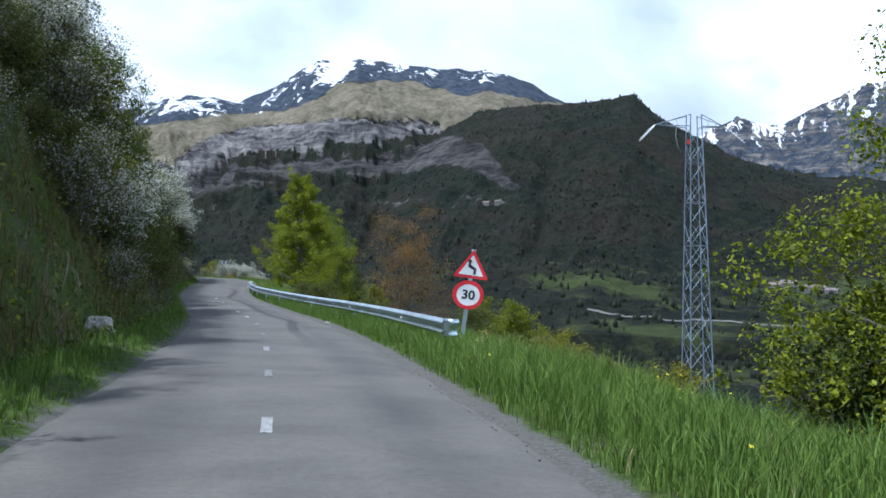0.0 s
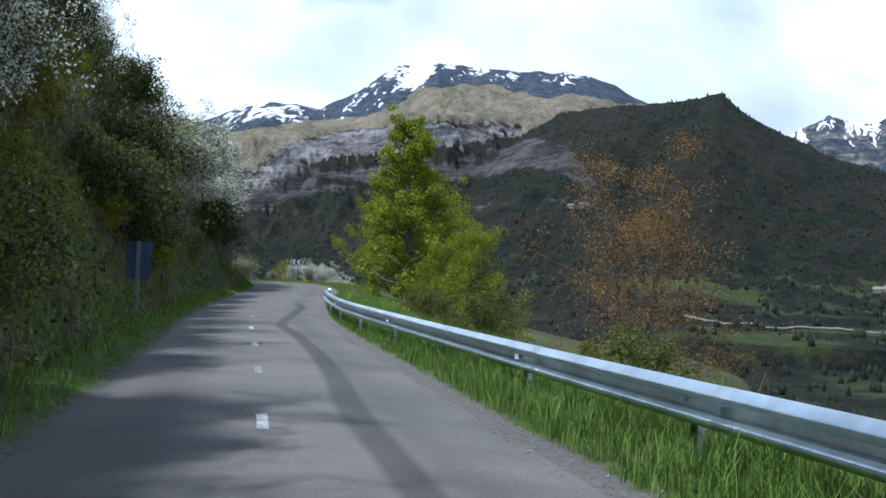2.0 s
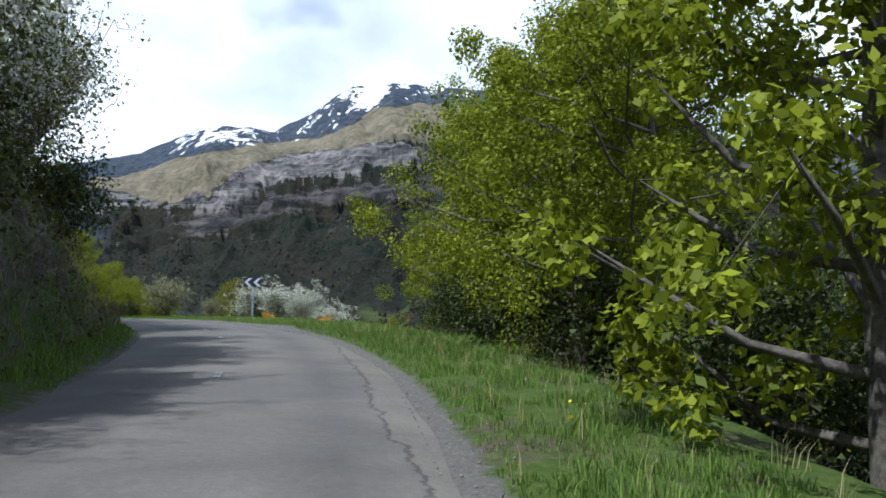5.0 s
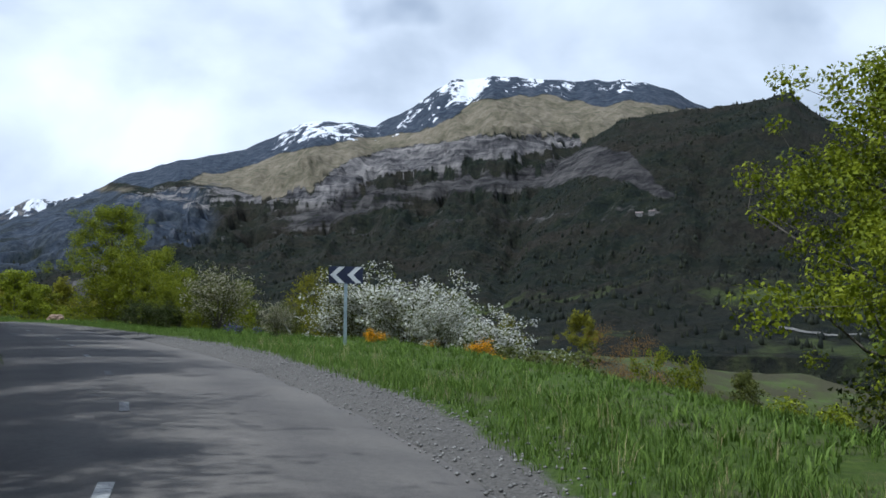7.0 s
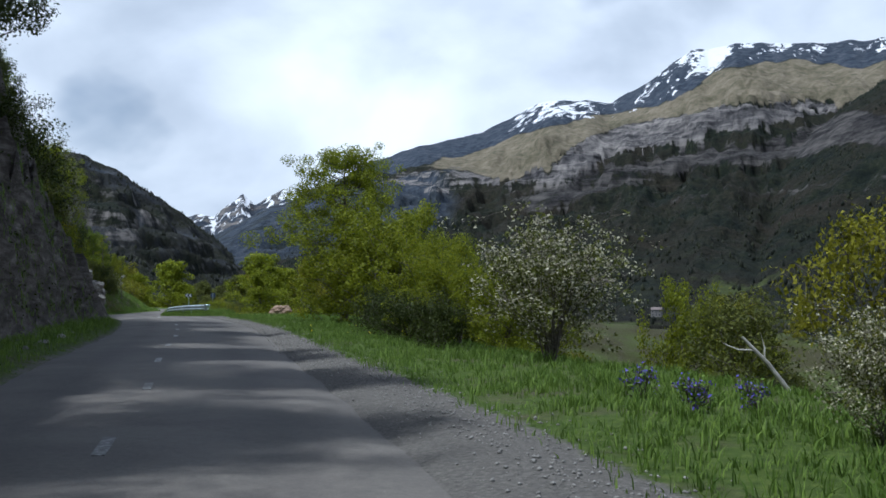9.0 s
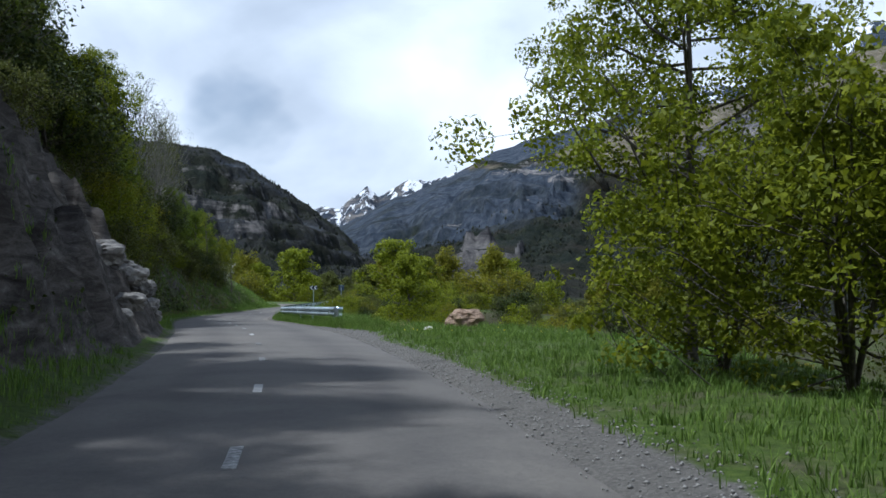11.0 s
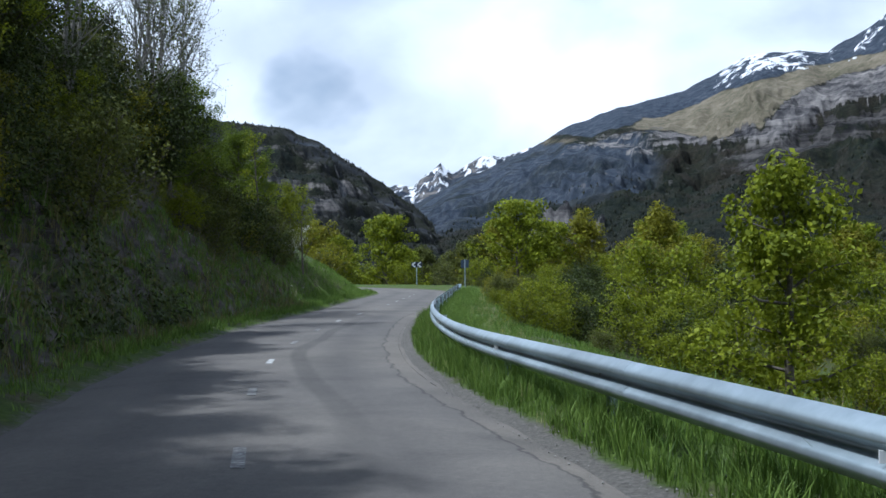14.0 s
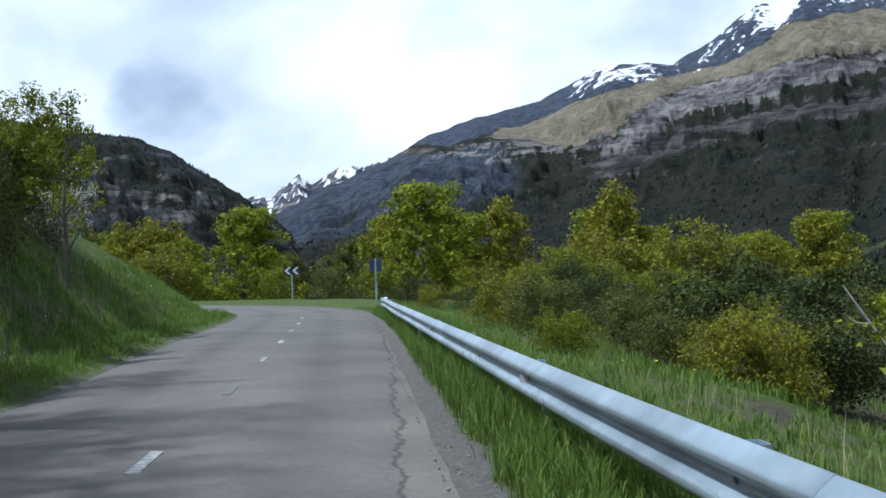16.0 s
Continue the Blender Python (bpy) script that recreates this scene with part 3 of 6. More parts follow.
def build_ground():
    d = np.r_[-np.geomspace(60, 9.3, 16), np.arange(-9.0, -5.0, 0.16), np.arange(-4.95, -1.6, 0.15), 0.0, np.arange(1.65, 6.2, 0.2), np.geomspace(6.4, 190, 44)]
    s = LS
    S, D = np.meshgrid(s, d, indexing="ij")
    tail = np.clip((S - 205) / 35, 0, 1)
    D = np.where(D < 0, D * (1 - tail * np.clip((-D - 5) / 55, 0, 1) * 0.72), D)
    X = LINE[:, 0][:, None] + D * TAN[:, 1][:, None]
    Y = LINE[:, 1][:, None] - D * TAN[:, 0][:, None]
    Z = LINE[:, 2][:, None] + height(S, D, X, Y)
    me = mesh_of("ground", np.stack([X, Y, Z], -1).reshape(-1, 3), grid_faces(*S.shape), M_SOIL, True)
    w = LINE[:, 3][:, None]
    bare = np.where(D < -w - TOE(S) * 0.8, BARE(S), np.where(D > w + VERGE(S), 0.3, 0.0))
    store(me, "bare", bare)
    store(me, "wild", np.clip((D - w - VERGE(S)) / 6, 0, 0.62))
    store(me, "gravel", np.where(D > 0, np.clip((w + GRAVEL(S) - D) / 0.5 + 0.5, 0, 1) * (GRAVEL(S) > 0.05), 0.55 * np.clip(1 - (-D - w) / 0.5, 0, 1)))
    tagged(new("ground", me), "grassy verges and an earthy roadside bank with bare rock", "ground", kind="structure")


def build_road():
    n = 13
    u = np.linspace(-1, 1, n)
    s = np.arange(LS[0], LS[-1], 0.3)
    x, y, z, w, tx, ty = line_at(s)
    jag = (fbm(s * 0.9, s * 0 + 3.0, 4, 4) - 0.5) * 0.3
    jag2 = (fbm(s * 0.9, s * 0 + 9.0, 4, 6) - 0.5) * 0.3
    D = w[:, None] * u[None]
    D[:, 0] += jag
    D[:, -1] += jag2
    Z = z[:, None] + 0.03 * (1 - u[None] ** 2) - 0.03 * (np.abs(u[None]) == 1)
    X, Y = x[:, None] + D * ty[:, None], y[:, None] - D * tx[:, None]
    me = mesh_of("road", np.stack([X, Y, Z], -1).reshape(-1, 3), grid_faces(len(s), n), M_ASPHALT, True)
    store(me, "across", D)
    store(me, "crack", np.repeat(w - np.interp(s, [40, 60, 76, 84, 96, 160, 172, 184, 206, 216], [-0.8, -0.5, 0.5, 0.35, -0.8, -0.8, 0.1, 0.42, 0.4, 0.1]), n))
    store(me, "patched", np.repeat(np.interp(s, [18, 26, 62, 68, 176, 184, 200, 206], [0, 1, 1, 0, 0, 0.6, 0.6, 0]), n))
    tagged(new("road", me), "narrow grey worn asphalt mountain road with a patched seam", "road", kind="structure")


def road_top(s, d):
    x, y, z, w, tx, ty = line_at(s)
    return np.array([x + d * ty, y - d * tx, z + 0.03 * (1 - (d / w) ** 2)])


def build_dashes():
    """Worn white dashes on the middle of the road, each a thin slab of paint."""
    k = 0
    s = -29.1
    while s < 240:
        if 63 < s < 78:
            s += 4.72
            continue
        wide = 0.05
        ring = [(-0.45 + 0.05 * RNG.random(), -wide), (-0.1, -wide * (0.9 + 0.15 * RNG.random())), (0.45, -wide), (0.43 + 0.05 * RNG.random(), wide), (0.05, wide * (0.9 + 0.15 * RNG.random())), (-0.45, wide)]
        bm = bmesh.new()
        off = MIDDLE(s)
        vs = [bm.verts.new(road_top(s + a, off + b) + (0, 0, 0.007)) for a, b in ring]
        f = bm.faces.new(vs)
        got = bmesh.ops.extrude_face_region(bm, geom=[f])
        for v in got["geom"]:
            if isinstance(v, bmesh.types.BMVert):
                v.co.z -= 0.01
        ob = part("road_dash", bm, M_WHITEPAINT)
        tagged(ob, "short worn white paint dash on the asphalt", "road marking", "road centre dashes", "structure")
        s += 4.72
        k += 1


MIDDLE = along([(-40, -0.1), (18, -0.14), (33, -0.18), (60, -0.13), (84, -0.3), (98, -0.28), (108, -0.47), (117, -0.27), (122, -0.18), (140, -0.3), (165, -0.2), (194, 0.0), (219, 0.15), (300, 0.0)])

# ---- valley and mountains: one sheet round the place, out to the horizon ----
HUB = (-30.0, 95.0)
RIDGES = {  # distance, where it starts; azimuth to the left of +y in degrees, and how high the ridge stands in degrees
    "main": (4400, 850, [(180, 3), (62, 2.0), (40, 2.2), (34, 3.6), (31.4, 4.9), (27.7, 6.4), (25.3, 7.8), (22.3, 8.7), (18.9, 9.5), (17.6, 10.1), (15.8, 11.0), (14.3, 11.2), (11.6, 11.0), (9.6, 12.0), (8.1, 13.0), (7.2, 13.6), (4.6, 13.8), (0.7, 13.5), (-2.5, 13.5), (-4.1, 13.2), (-5.4, 12.7), (-6.5, 12.1), (-10, 10.5), (-18, 8), (-40, 6), (-180, 3)]),
    "dark": (2500, 620, [(7, 0), (4.5, 5.2), (2.5, 7.6), (0.8, 9.2), (-0.8, 10.5), (-2.5, 11.6), (-4.8, 12.0), (-7, 12.0), (-9.3, 12.3), (-10.6, 12.4), (-11.8, 12.7), (-12.6, 11.9), (-13.6, 11.2), (-15.9, 9.9), (-18.3, 8.8), (-21.5, 7.6), (-24.5, 7.0), (-35, 5), (-60, 0)]),
    "right": (4640, 3600, [(-10, 0), (-12, 7.5), (-15, 10.2), (-17, 11.3), (-18, 10.9), (-19.5, 10.8), (-21.2, 11.6), (-23, 12.5), (-26, 13.2), (-32, 10), (-60, 0)]),
    "gap": (4790, 4000, [(50, 0), (37, 4.6), (35, 5.0), (34.1, 4.8), (32.5, 6.2), (31.8, 5.7), (30.1, 6.5), (28.9, 6.4), (27.4, 7.1), (26.5, 6.8), (22, 6), (18, 0)]),
    "left": (2500, 700, [(150, 0), (130, 9), (90, 10), (60, 9.7), (47, 8.75), (43, 8.25), (41, 8.05), (39.3, 7.35), (37.5, 6.15), (36, 5.2), (34, 3.8), (32, 1.7), (30, 0)]),
    "knoll": (1690, 1250, [(30, 0), (27.7, 3.1), (26.8, 4.1), (25.6, 4.2), (24.2, 3.8), (23.1, 2.8), (21.5, 1.9), (18, 0)])}
# rock bands and pasture on the massif: bearing, and the heights in degrees between which they lie
PALE = [(-1.2, 10.6, 10.4), (-0.2, 10.85, 10.2), (4.2, 11.1, 9.5), (7.4, 10.7, 9.1), (10.6, 10.1, 8.6), (13.9, 9.0, 7.1), (15.1, 7.8, 6.8), (17, 7.0, 6.8), (19.5, 7.7, 6.7), (22, 7.9, 6.3), (24.5, 7.3, 6.6), (26, 6.5, 6.4)]
CLIFF = [(-6, 7.4, 7.2), (-4.6, 8.6, 7.4), (-3.2, 10.1, 8.2), (-0.5, 10.2, 8.3), (2.6, 9.3, 7.7), (7.4, 8.8, 7.4), (12.2, 7.8, 6.1), (15.4, 6.7, 5.1), (20.2, 6.0, 4.4), (24, 5.6, 4.2), (28, 4.6, 3.6)]
LEDGE = [(-6, 6.6, 6.4), (-3.2, 7.4, 5.6), (0.5, 7.0, 5.5), (4.2, 6.9, 5.8), (9, 6.2, 5.4), (14, 4.9, 4.3)]
PASTURE = [(-10, 11.6), (-4.9, 12.1), (-0.2, 12.6), (4.2, 13.0), (6, 12.7), (7.4, 11.7), (9, 10.9), (13.9, 10.2), (17, 9.4), (20.2, 8.4), (24, 7.4)]


def between(table, az, el, soft):
    """How far a place lies inside a band that is given by bearing."""
    t = np.array(sorted(table))
    hi, lo = np.interp(az, t[:, 0], t[:, 1]), np.interp(az, t[:, 0], t[:, 2])
    inside = (az > t[0, 0]) & (az < t[-1, 0])
    return ease(el, lo - soft, lo + soft) * (1 - ease(el, hi - soft, hi + soft)) * inside


PROFILE = {"main": [(0, 0), (0.2, 0.09), (0.41, 0.25), (0.46, 0.33), (0.52, 0.38), (0.57, 0.47), (0.65, 0.56), (0.8, 0.74), (1, 1), (1.15, 1.0)],
           "dark": [(0, 0), (0.3, 0.16), (0.6, 0.46), (0.85, 0.83), (1, 1), (1.15, 0.97)]}


def ease(v, a, b):
    t = np.clip((v - a) / (b - a), 0, 1)
    return t * t * (3 - 2 * t)


def land(az, r):
    """Place, height and cover for arrays of azimuth (degrees) and distance."""
    a = np.radians(az)
    x, y = HUB[0] - np.sin(a) * r, HUB[1] + np.cos(a) * r
    base = -36 + 7 * (fbm(x * 0.004, y * 0.004, 4, 31) - 0.5) * np.clip(r / 300, 0, 1) + np.clip((r - 300) / 900, 0, 1) * 22
    zero = np.zeros_like(r)
    z, crag_, dry, hazy_scree, snow, wood, pale = base.copy(), zero, zero, zero, zero, zero + 1, zero + 0.5
    wx, wy = (fbm(x * 0.002, y * 0.002, 4, 41) - 0.5), (fbm(x * 0.002, y * 0.002, 4, 47) - 0.5)
    relief = fbm(x * 0.0042 + wx * 2, y * 0.0042 + wy * 2, 6, 51, 0.52, True) - 0.6
    fine = fbm(x * 0.03, y * 0.03, 4, 61, 0.55) - 0.5
    for name, (far, near, table) in RIDGES.items():
        t = sorted(table)
        jag = fbm(az * 1.1 + 5, az * 0 + far * 0.01, 5, 71, 0.5) - 0.5
        el = np.interp(az, [q[0] for q in t], [q[1] for q in t])
        el = el + jag * (0.3 if name in ("main", "dark", "left") else 0.45) * (el > 0.3) + (0.32 if name == "main" else 0.0)
        top = np.tan(np.radians(el)) * far
        shift = (fbm(az * 0.22 + 2, r * 0.0005, 4, 81) - 0.5) * (0.2 if name == "main" else 0.1)
        k = np.clip((r - near) / (far - near), 0, 1.15)
        hump = np.sin(np.clip(k, 0, 1) * np.pi)
        kk = k + shift * hump
        prof = PROFILE.get(name)
        p = np.interp(kk, [q[0] for q in prof], [q[1] for q in prof]) if prof else np.clip(kk, 0, 1) ** 1.15 - np.clip(k - 1, 0, 1) * 1.5
        rough = {"main": 0.1, "dark": 0.13, "right": 0.2, "gap": 0.2, "left": 0.13, "knoll": 0.22}[name]
        ribs = fbm(az * 0.8 + relief * 1.6 + r * 0.0022, r * 0.0016, 5, 57, 0.5, True) - 0.6
        h = -14 + (top + 14) * p + (relief * rough * hump + (fine * 0.03 + ribs * 0.04) * hump) * np.abs(top)
        tier = 62.0 if name == "main" else 45.0
        q = h / tier + (fbm(x * 0.003, y * 0.003, 3, 33) - 0.5) * 3
        stepped = h + tier * (ease(q - np.floor(q), 0.62, 0.98) - (q - np.floor(q)))
        band = {"main": ease(p, 0.2, 0.3) * (1 - ease(p, 0.56, 0.68)), "left": ease(p, 0.15, 0.4) * (1 - ease(p, 0.8, 0.95)), "knoll": ease(p, 0.2, 0.4)}.get(name, zero)
        h = h + (stepped - h) * band * (0.6 if name == "main" else 1.0)
        if name in ("dark", "left"):
            h = h + (fbm(x * 0.09, y * 0.09, 2, 91) - 0.3) * 8 * np.clip(k * 4, 0, 1)
        over = (h > z) & (r > near) & (el > 0.05)
        z = np.where(over, h, z)
        wall = ease(q - np.floor(q), 0.5, 0.7) * band
        see = np.degrees(np.arctan2(h, r)) + (fbm(az * 0.7 + 3, r * 0.001, 4, 63) - 0.5) * 0.7
        new_pale = zero + 0.7
        streak = fbm(az * 1.7 + relief * 3.0 + r * 0.0016, r * 0.003, 5, 17, 0.6)
        if name == "main":
            w_left = ease(az, 17.0, 22.0)
            top_rock = between(PALE, az, see, 0.2)
            new_crag = np.maximum(0.68 * top_rock * (1 - 0.3 * w_left), np.maximum((0.6 - 0.2 * ease(az, 14, 18)) * between(CLIFF, az, see, 0.3), 0.44 * between(LEDGE, az, see, 0.4)))
            new_crag = np.maximum(new_crag, 0.34 * ease(see, 3.2, 5.0) * (1 - ease(see, 7.5, 9.0)))
            new_pale = 0.4 + 0.6 * np.maximum(top_rock, ease(az, 17.0, 20.0) * 0.5)
            edge_up = np.interp(az, [q[0] for q in PALE], [q[1] for q in PALE])
            edge_top = np.interp(az, [q[0] for q in PASTURE], [q[1] for q in PASTURE])
            new_dry = ease(see, edge_up - 0.25, edge_up + 0.1) * (1 - ease(see, edge_top - 0.25, edge_top + 0.45)) * (1 - 0.55 * ease(az, 20.0, 24.0))
            # real scree near the top; on the left flank it brings the haze blue
            new_hazy_scree = 0.95 * ease(see, edge_top - 0.2, edge_top + 0.4) + 0.56 * w_left * ease(p, 0.1, 0.3) * (1 - ease(see, edge_top - 0.5, edge_top))
            seat = 0.95 * np.exp(-((az - 14.6) / 3.0) ** 2) * ease(p, 0.7, 0.85) + 1.25 * np.exp(-((az - 6.6) / 1.2) ** 2) * ease(p, 0.78, 0.9) + (0.18 + 0.56 * ease(p, 0.82, 0.97)) * ease(p, 0.7, 0.8) * (1 - ease(np.abs(az - 1.5), 5.0, 7.5)) + 0.55 * np.exp(-((az - 9.0) / 1.6) ** 2) * ease(p, 0.66, 0.8)
            new_snow = np.clip(seat * 0.8 * (0.35 + 0.65 * ease(streak, 0.4, 0.58)), 0, 0.9)
            new_wood = 1 - ease(p, 0.24, 0.4)
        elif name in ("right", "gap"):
            # the farthest peaks take the haze-tinted stone all over
            new_crag, new_dry, new_hazy_scree = zero + 0.5, zero, zero + 0.95
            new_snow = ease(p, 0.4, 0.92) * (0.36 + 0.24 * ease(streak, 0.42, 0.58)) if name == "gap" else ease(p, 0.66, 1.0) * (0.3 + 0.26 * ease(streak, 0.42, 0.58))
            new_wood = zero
        else:
            new_crag = {"left": band * (0.1 + 0.34 * wall), "knoll": 0.2 + 0.5 * wall, "dark": np.maximum(0.12 + 0.16 * ease(relief, -0.02, 0.16), np.maximum(0.64 * between(CLIFF, az, see, 0.3), 0.42 * between(LEDGE, az, see, 0.4)))}[name]
            if name == "dark":
                new_pale = zero + 0.4
            # the left hill gets a hazy blue-grey cast from the same share
            new_dry, new_hazy_scree, new_snow, new_wood = zero, zero + (0.42 if name == "left" else 0.0), zero, zero + (0.25 if name == "knoll" else 1.0)
        pale = np.where(over, new_pale, pale)
        for old, got in ((0, new_crag), (1, new_dry), (2, new_hazy_scree), (3, new_snow), (4, new_wood)):
            if old == 0:
                crag_ = np.where(over, got, crag_)
            elif old == 1:
                dry = np.where(over, got, dry)
            elif old == 2:
                hazy_scree = np.where(over, got, hazy_scree)
            elif old == 3:
                snow = np.where(over, got, snow)
            else:
                wood = np.where(over, got, wood)
    return x, y, z, crag_, dry, hazy_scree, snow, wood, pale


def build_land():
    az = np.r_[np.arange(-180, -30, 3.0), np.arange(-30, 50, 0.1), np.arange(50, 179, 3.0), 180.0]
    r = np.r_[np.geomspace(3, 540, 18), np.geomspace(560, 4660, 330), np.geomspace(4690, 4985, 12)]
    A, R = np.meshgrid(az, r, indexing="ij")
    x, y, z, crag_, dry, hazy_scree, snow, wood, pale = land(A, R)
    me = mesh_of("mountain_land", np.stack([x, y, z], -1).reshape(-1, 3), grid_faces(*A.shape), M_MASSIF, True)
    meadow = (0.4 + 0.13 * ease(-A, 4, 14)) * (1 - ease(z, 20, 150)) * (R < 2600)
    for key, v in (("pale", pale), ("crag", crag_), ("dry", dry), ("hazy_scree", hazy_scree), ("snow", snow), ("meadow", meadow)):
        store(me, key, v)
    tagged(new("backdrop", me), "wooded valley, grey crags and snow-streaked mountains under cloud", "mountain", kind="structure")


def build_far_wood():
    """Small conifers and round trees all over the far slopes, as one mass."""
    n = 15000
    az = RNG.uniform(-30, 52, n)
    r = np.sqrt(RNG.uniform(380**2, 2700**2, n))
    x, y, z, crag_, dry, hazy_scree, snow, wood, pale = land(az, r)
    keep = (wood > 0.3 + 0.6 * RNG.random(n)) & (crag_ < 0.4) & (fbm(x * 0.01, y * 0.01, 3, 5) > 0.34)
    x, y, z, r = x[keep], y[keep], z[keep], r[keep]
    m = len(x)
    k = 6
    ang = np.arange(k) * 2 * np.pi / k
    tall = RNG.uniform(3, 8.5, m)
    wide = tall * RNG.uniform(0.16, 0.4, m)
    levels = [(0.0, 0.55), (0.3, 1.0), (0.7, 0.62), (1.0, 0.06)]
    V = np.zeros((m, len(levels) * k, 3))
    for li, (hh, ww) in enumerate(levels):
        rr = wide[:, None] * ww * RNG.uniform(0.65, 1.25, (m, k))
        V[:, li * k:(li + 1) * k, 0] = x[:, None] + rr * np.cos(ang)
        V[:, li * k:(li + 1) * k, 1] = y[:, None] + rr * np.sin(ang)
        V[:, li * k:(li + 1) * k, 2] = (z - 1 + tall * hh)[:, None] + RNG.uniform(-0.06, 0.06, (m, k)) * tall[:, None]
    F = []
    for li in range(len(levels) - 1):
        for i in range(k):
            j = (i + 1) % k
            F.append((li * k + i, li * k + j, (li + 1) * k + j, (li + 1) * k + i))
    F = (np.array(F)[None] + (np.arange(m) * len(levels) * k)[:, None, None]).reshape(-1, 4)
    me = mesh_of("far_wood", V.reshape(-1, 3), F, leafy("far_leaf", (0.007, 0.01, 0.008), (0.032, 0.036, 0.017), 0.1))
    tagged(new("far_wood", me), "dark mixed woodland covering the far valley slopes", "woodland", kind="stuff")


# ---- plants ----
def tube(points, radii, n=6):
    """Verts and quads of a bent tapering tube."""
    p = np.array(points, float)
    d = np.gradient(p, axis=0)
    d /= np.linalg.norm(d, axis=1)[:, None] + 1e-9
    ref = np.where(np.abs(d[:, 2:3]) > 0.9, np.array([[1.0, 0, 0]]), np.array([[0, 0, 1.0]]))
    u = np.cross(d, ref)
    u /= np.linalg.norm(u, axis=1)[:, None] + 1e-9
    v = np.cross(d, u)
    a = np.arange(n) * 2 * np.pi / n
    ring = p[:, None] + np.array(radii)[:, None, None] * (np.cos(a)[None, :, None] * u[:, None] + np.sin(a)[None, :, None] * v[:, None])
    f = []
    for i in range(len(p) - 1):
        for j in range(n):
            k = (j + 1) % n
            f.append((i * n + j, i * n + k, (i + 1) * n + k, (i + 1) * n + j))
    return ring.reshape(-1, 3), np.array(f)


def joined(pieces):
    vs, fs, o = [], [], 0
    for v, f in pieces:
        vs.append(v)
        fs.append(f + o)
        o += len(v)
    return np.vstack(vs), np.vstack(fs)


def leaves(rng, centres, sizes, count, leaf, flat=0.5, plain=False):
    """Four-cornered bent leaves scattered round clump centres."""
    centres, sizes = np.asarray(centres, float), np.asarray(sizes, float)
    wgt = sizes**2
    pick = rng.choice(len(centres), count, p=wgt / wgt.sum())
    d = rng.normal(size=(count, 3))
    d /= np.linalg.norm(d, axis=1)[:, None]
    rad = rng.random(count) ** 0.42
    pos = centres[pick] + d * (rad * sizes[pick])[:, None] * np.array([1, 1, 0.8])
    out = d + rng.normal(size=(count, 3)) * 0.7 + np.array([0, 0, flat])
    out /= np.linalg.norm(out, axis=1)[:, None]
    t = np.cross(out, rng.normal(size=(count, 3)))
    t /= np.linalg.norm(t, axis=1)[:, None] + 1e-9
    b = np.cross(out, t)
    L = leaf * rng.uniform(0.6, 1.35, count)[:, None]
    W = L * rng.uniform(0.45, 0.75, count)[:, None]
    v = np.stack([pos - t * L * 0.5, pos + b * W * 0.5 - out * L * 0.08, pos + t * L * 0.5 - out * L * 0.22, pos - b * W * 0.5 - out * L * 0.08], 1)
    if plain:
        v = np.stack([pos - t * L * 0.6, pos + b * W * 0.75 + t * L * 0.25, pos + t * L * 0.45 - b * W * 0.6 - out * L * 0.1], 1)
    k = v.shape[1]
    return v.reshape(-1, 3), np.arange(count * k).reshape(-1, k)


def grow(rng, height_, spread, stems=1, limbs=9, clear=0.2, lean=0.0, up=0.6, thick=0.02):
    """A trunk with limbs and twigs: wood pieces, and where the clumps of leaves sit."""
    wood, ends = [], []
    for s in range(stems):
        a0 = rng.uniform(0, 2 * np.pi)
        sx, sy = (np.cos(a0), np.sin(a0)) if stems > 1 else (rng.normal() * 0.15, rng.normal() * 0.15)
        hh = height_ * (rng.uniform(0.7, 1.0) if stems > 1 else 1.0)
        k = np.linspace(0, 1, 8)
        bend = spread * (0.5 if stems > 1 else 0.12)
        px = sx * bend * k**1.3 + rng.normal(size=8).cumsum() * height_ * 0.008 + lean * k
        py = sy * bend * k**1.3 + rng.normal(size=8).cumsum() * height_ * 0.008
        px -= px[0]
        py -= py[0]
        trunk = np.stack([px, py, k * hh * 0.96], 1)
        r0 = height_ * thick / np.sqrt(stems)
        wood.append(tube(trunk, r0 * (1 - 0.86 * k) + 0.006, 6 if stems == 1 else 4))
        for i in range(limbs):
            q = clear + (1 - clear) * (i + rng.random()) / limbs
            q = min(q, 0.97)
            base = np.array([np.interp(q, k, trunk[:, c]) for c in range(3)])
            a = i * 2.4 + rng.uniform(-0.5, 0.5)
            reach = spread * (1.05 - 0.75 * ((q - clear) / (1 - clear)) ** 1.4) * rng.uniform(0.7, 1.15)
            tip = base + np.array([np.cos(a) * reach, np.sin(a) * reach, reach * up * rng.uniform(0.3, 1.2)])
            midp = (base + tip) / 2 + np.array([0, 0, -0.08 * reach]) + rng.normal(size=3) * reach * 0.07
            wood.append(tube([base, midp, tip], [r0 * 0.42 * (1 - q * 0.6) + 0.004, r0 * 0.25 + 0.003, 0.008], 3))
            for j in range(3):
                u = (0.45, 0.75, 1.0)[j]
                c = base * (1 - u) + tip * u + rng.normal(size=3) * reach * 0.12
                twig = c + rng.normal(size=3) * reach * 0.22 + np.array([0, 0, reach * 0.12])
                if stems < 5 or j == 2:
                    wood.append(tube([base * (1 - u) + tip * u, c, twig], [0.012, 0.008, 0.003], 3))
                ends.append(twig)
                ends.append(c)
        ends.append(trunk[-1])
        ends.append(trunk[-2])
    return wood, np.array(ends)


PLANTS, USED = {}, set()


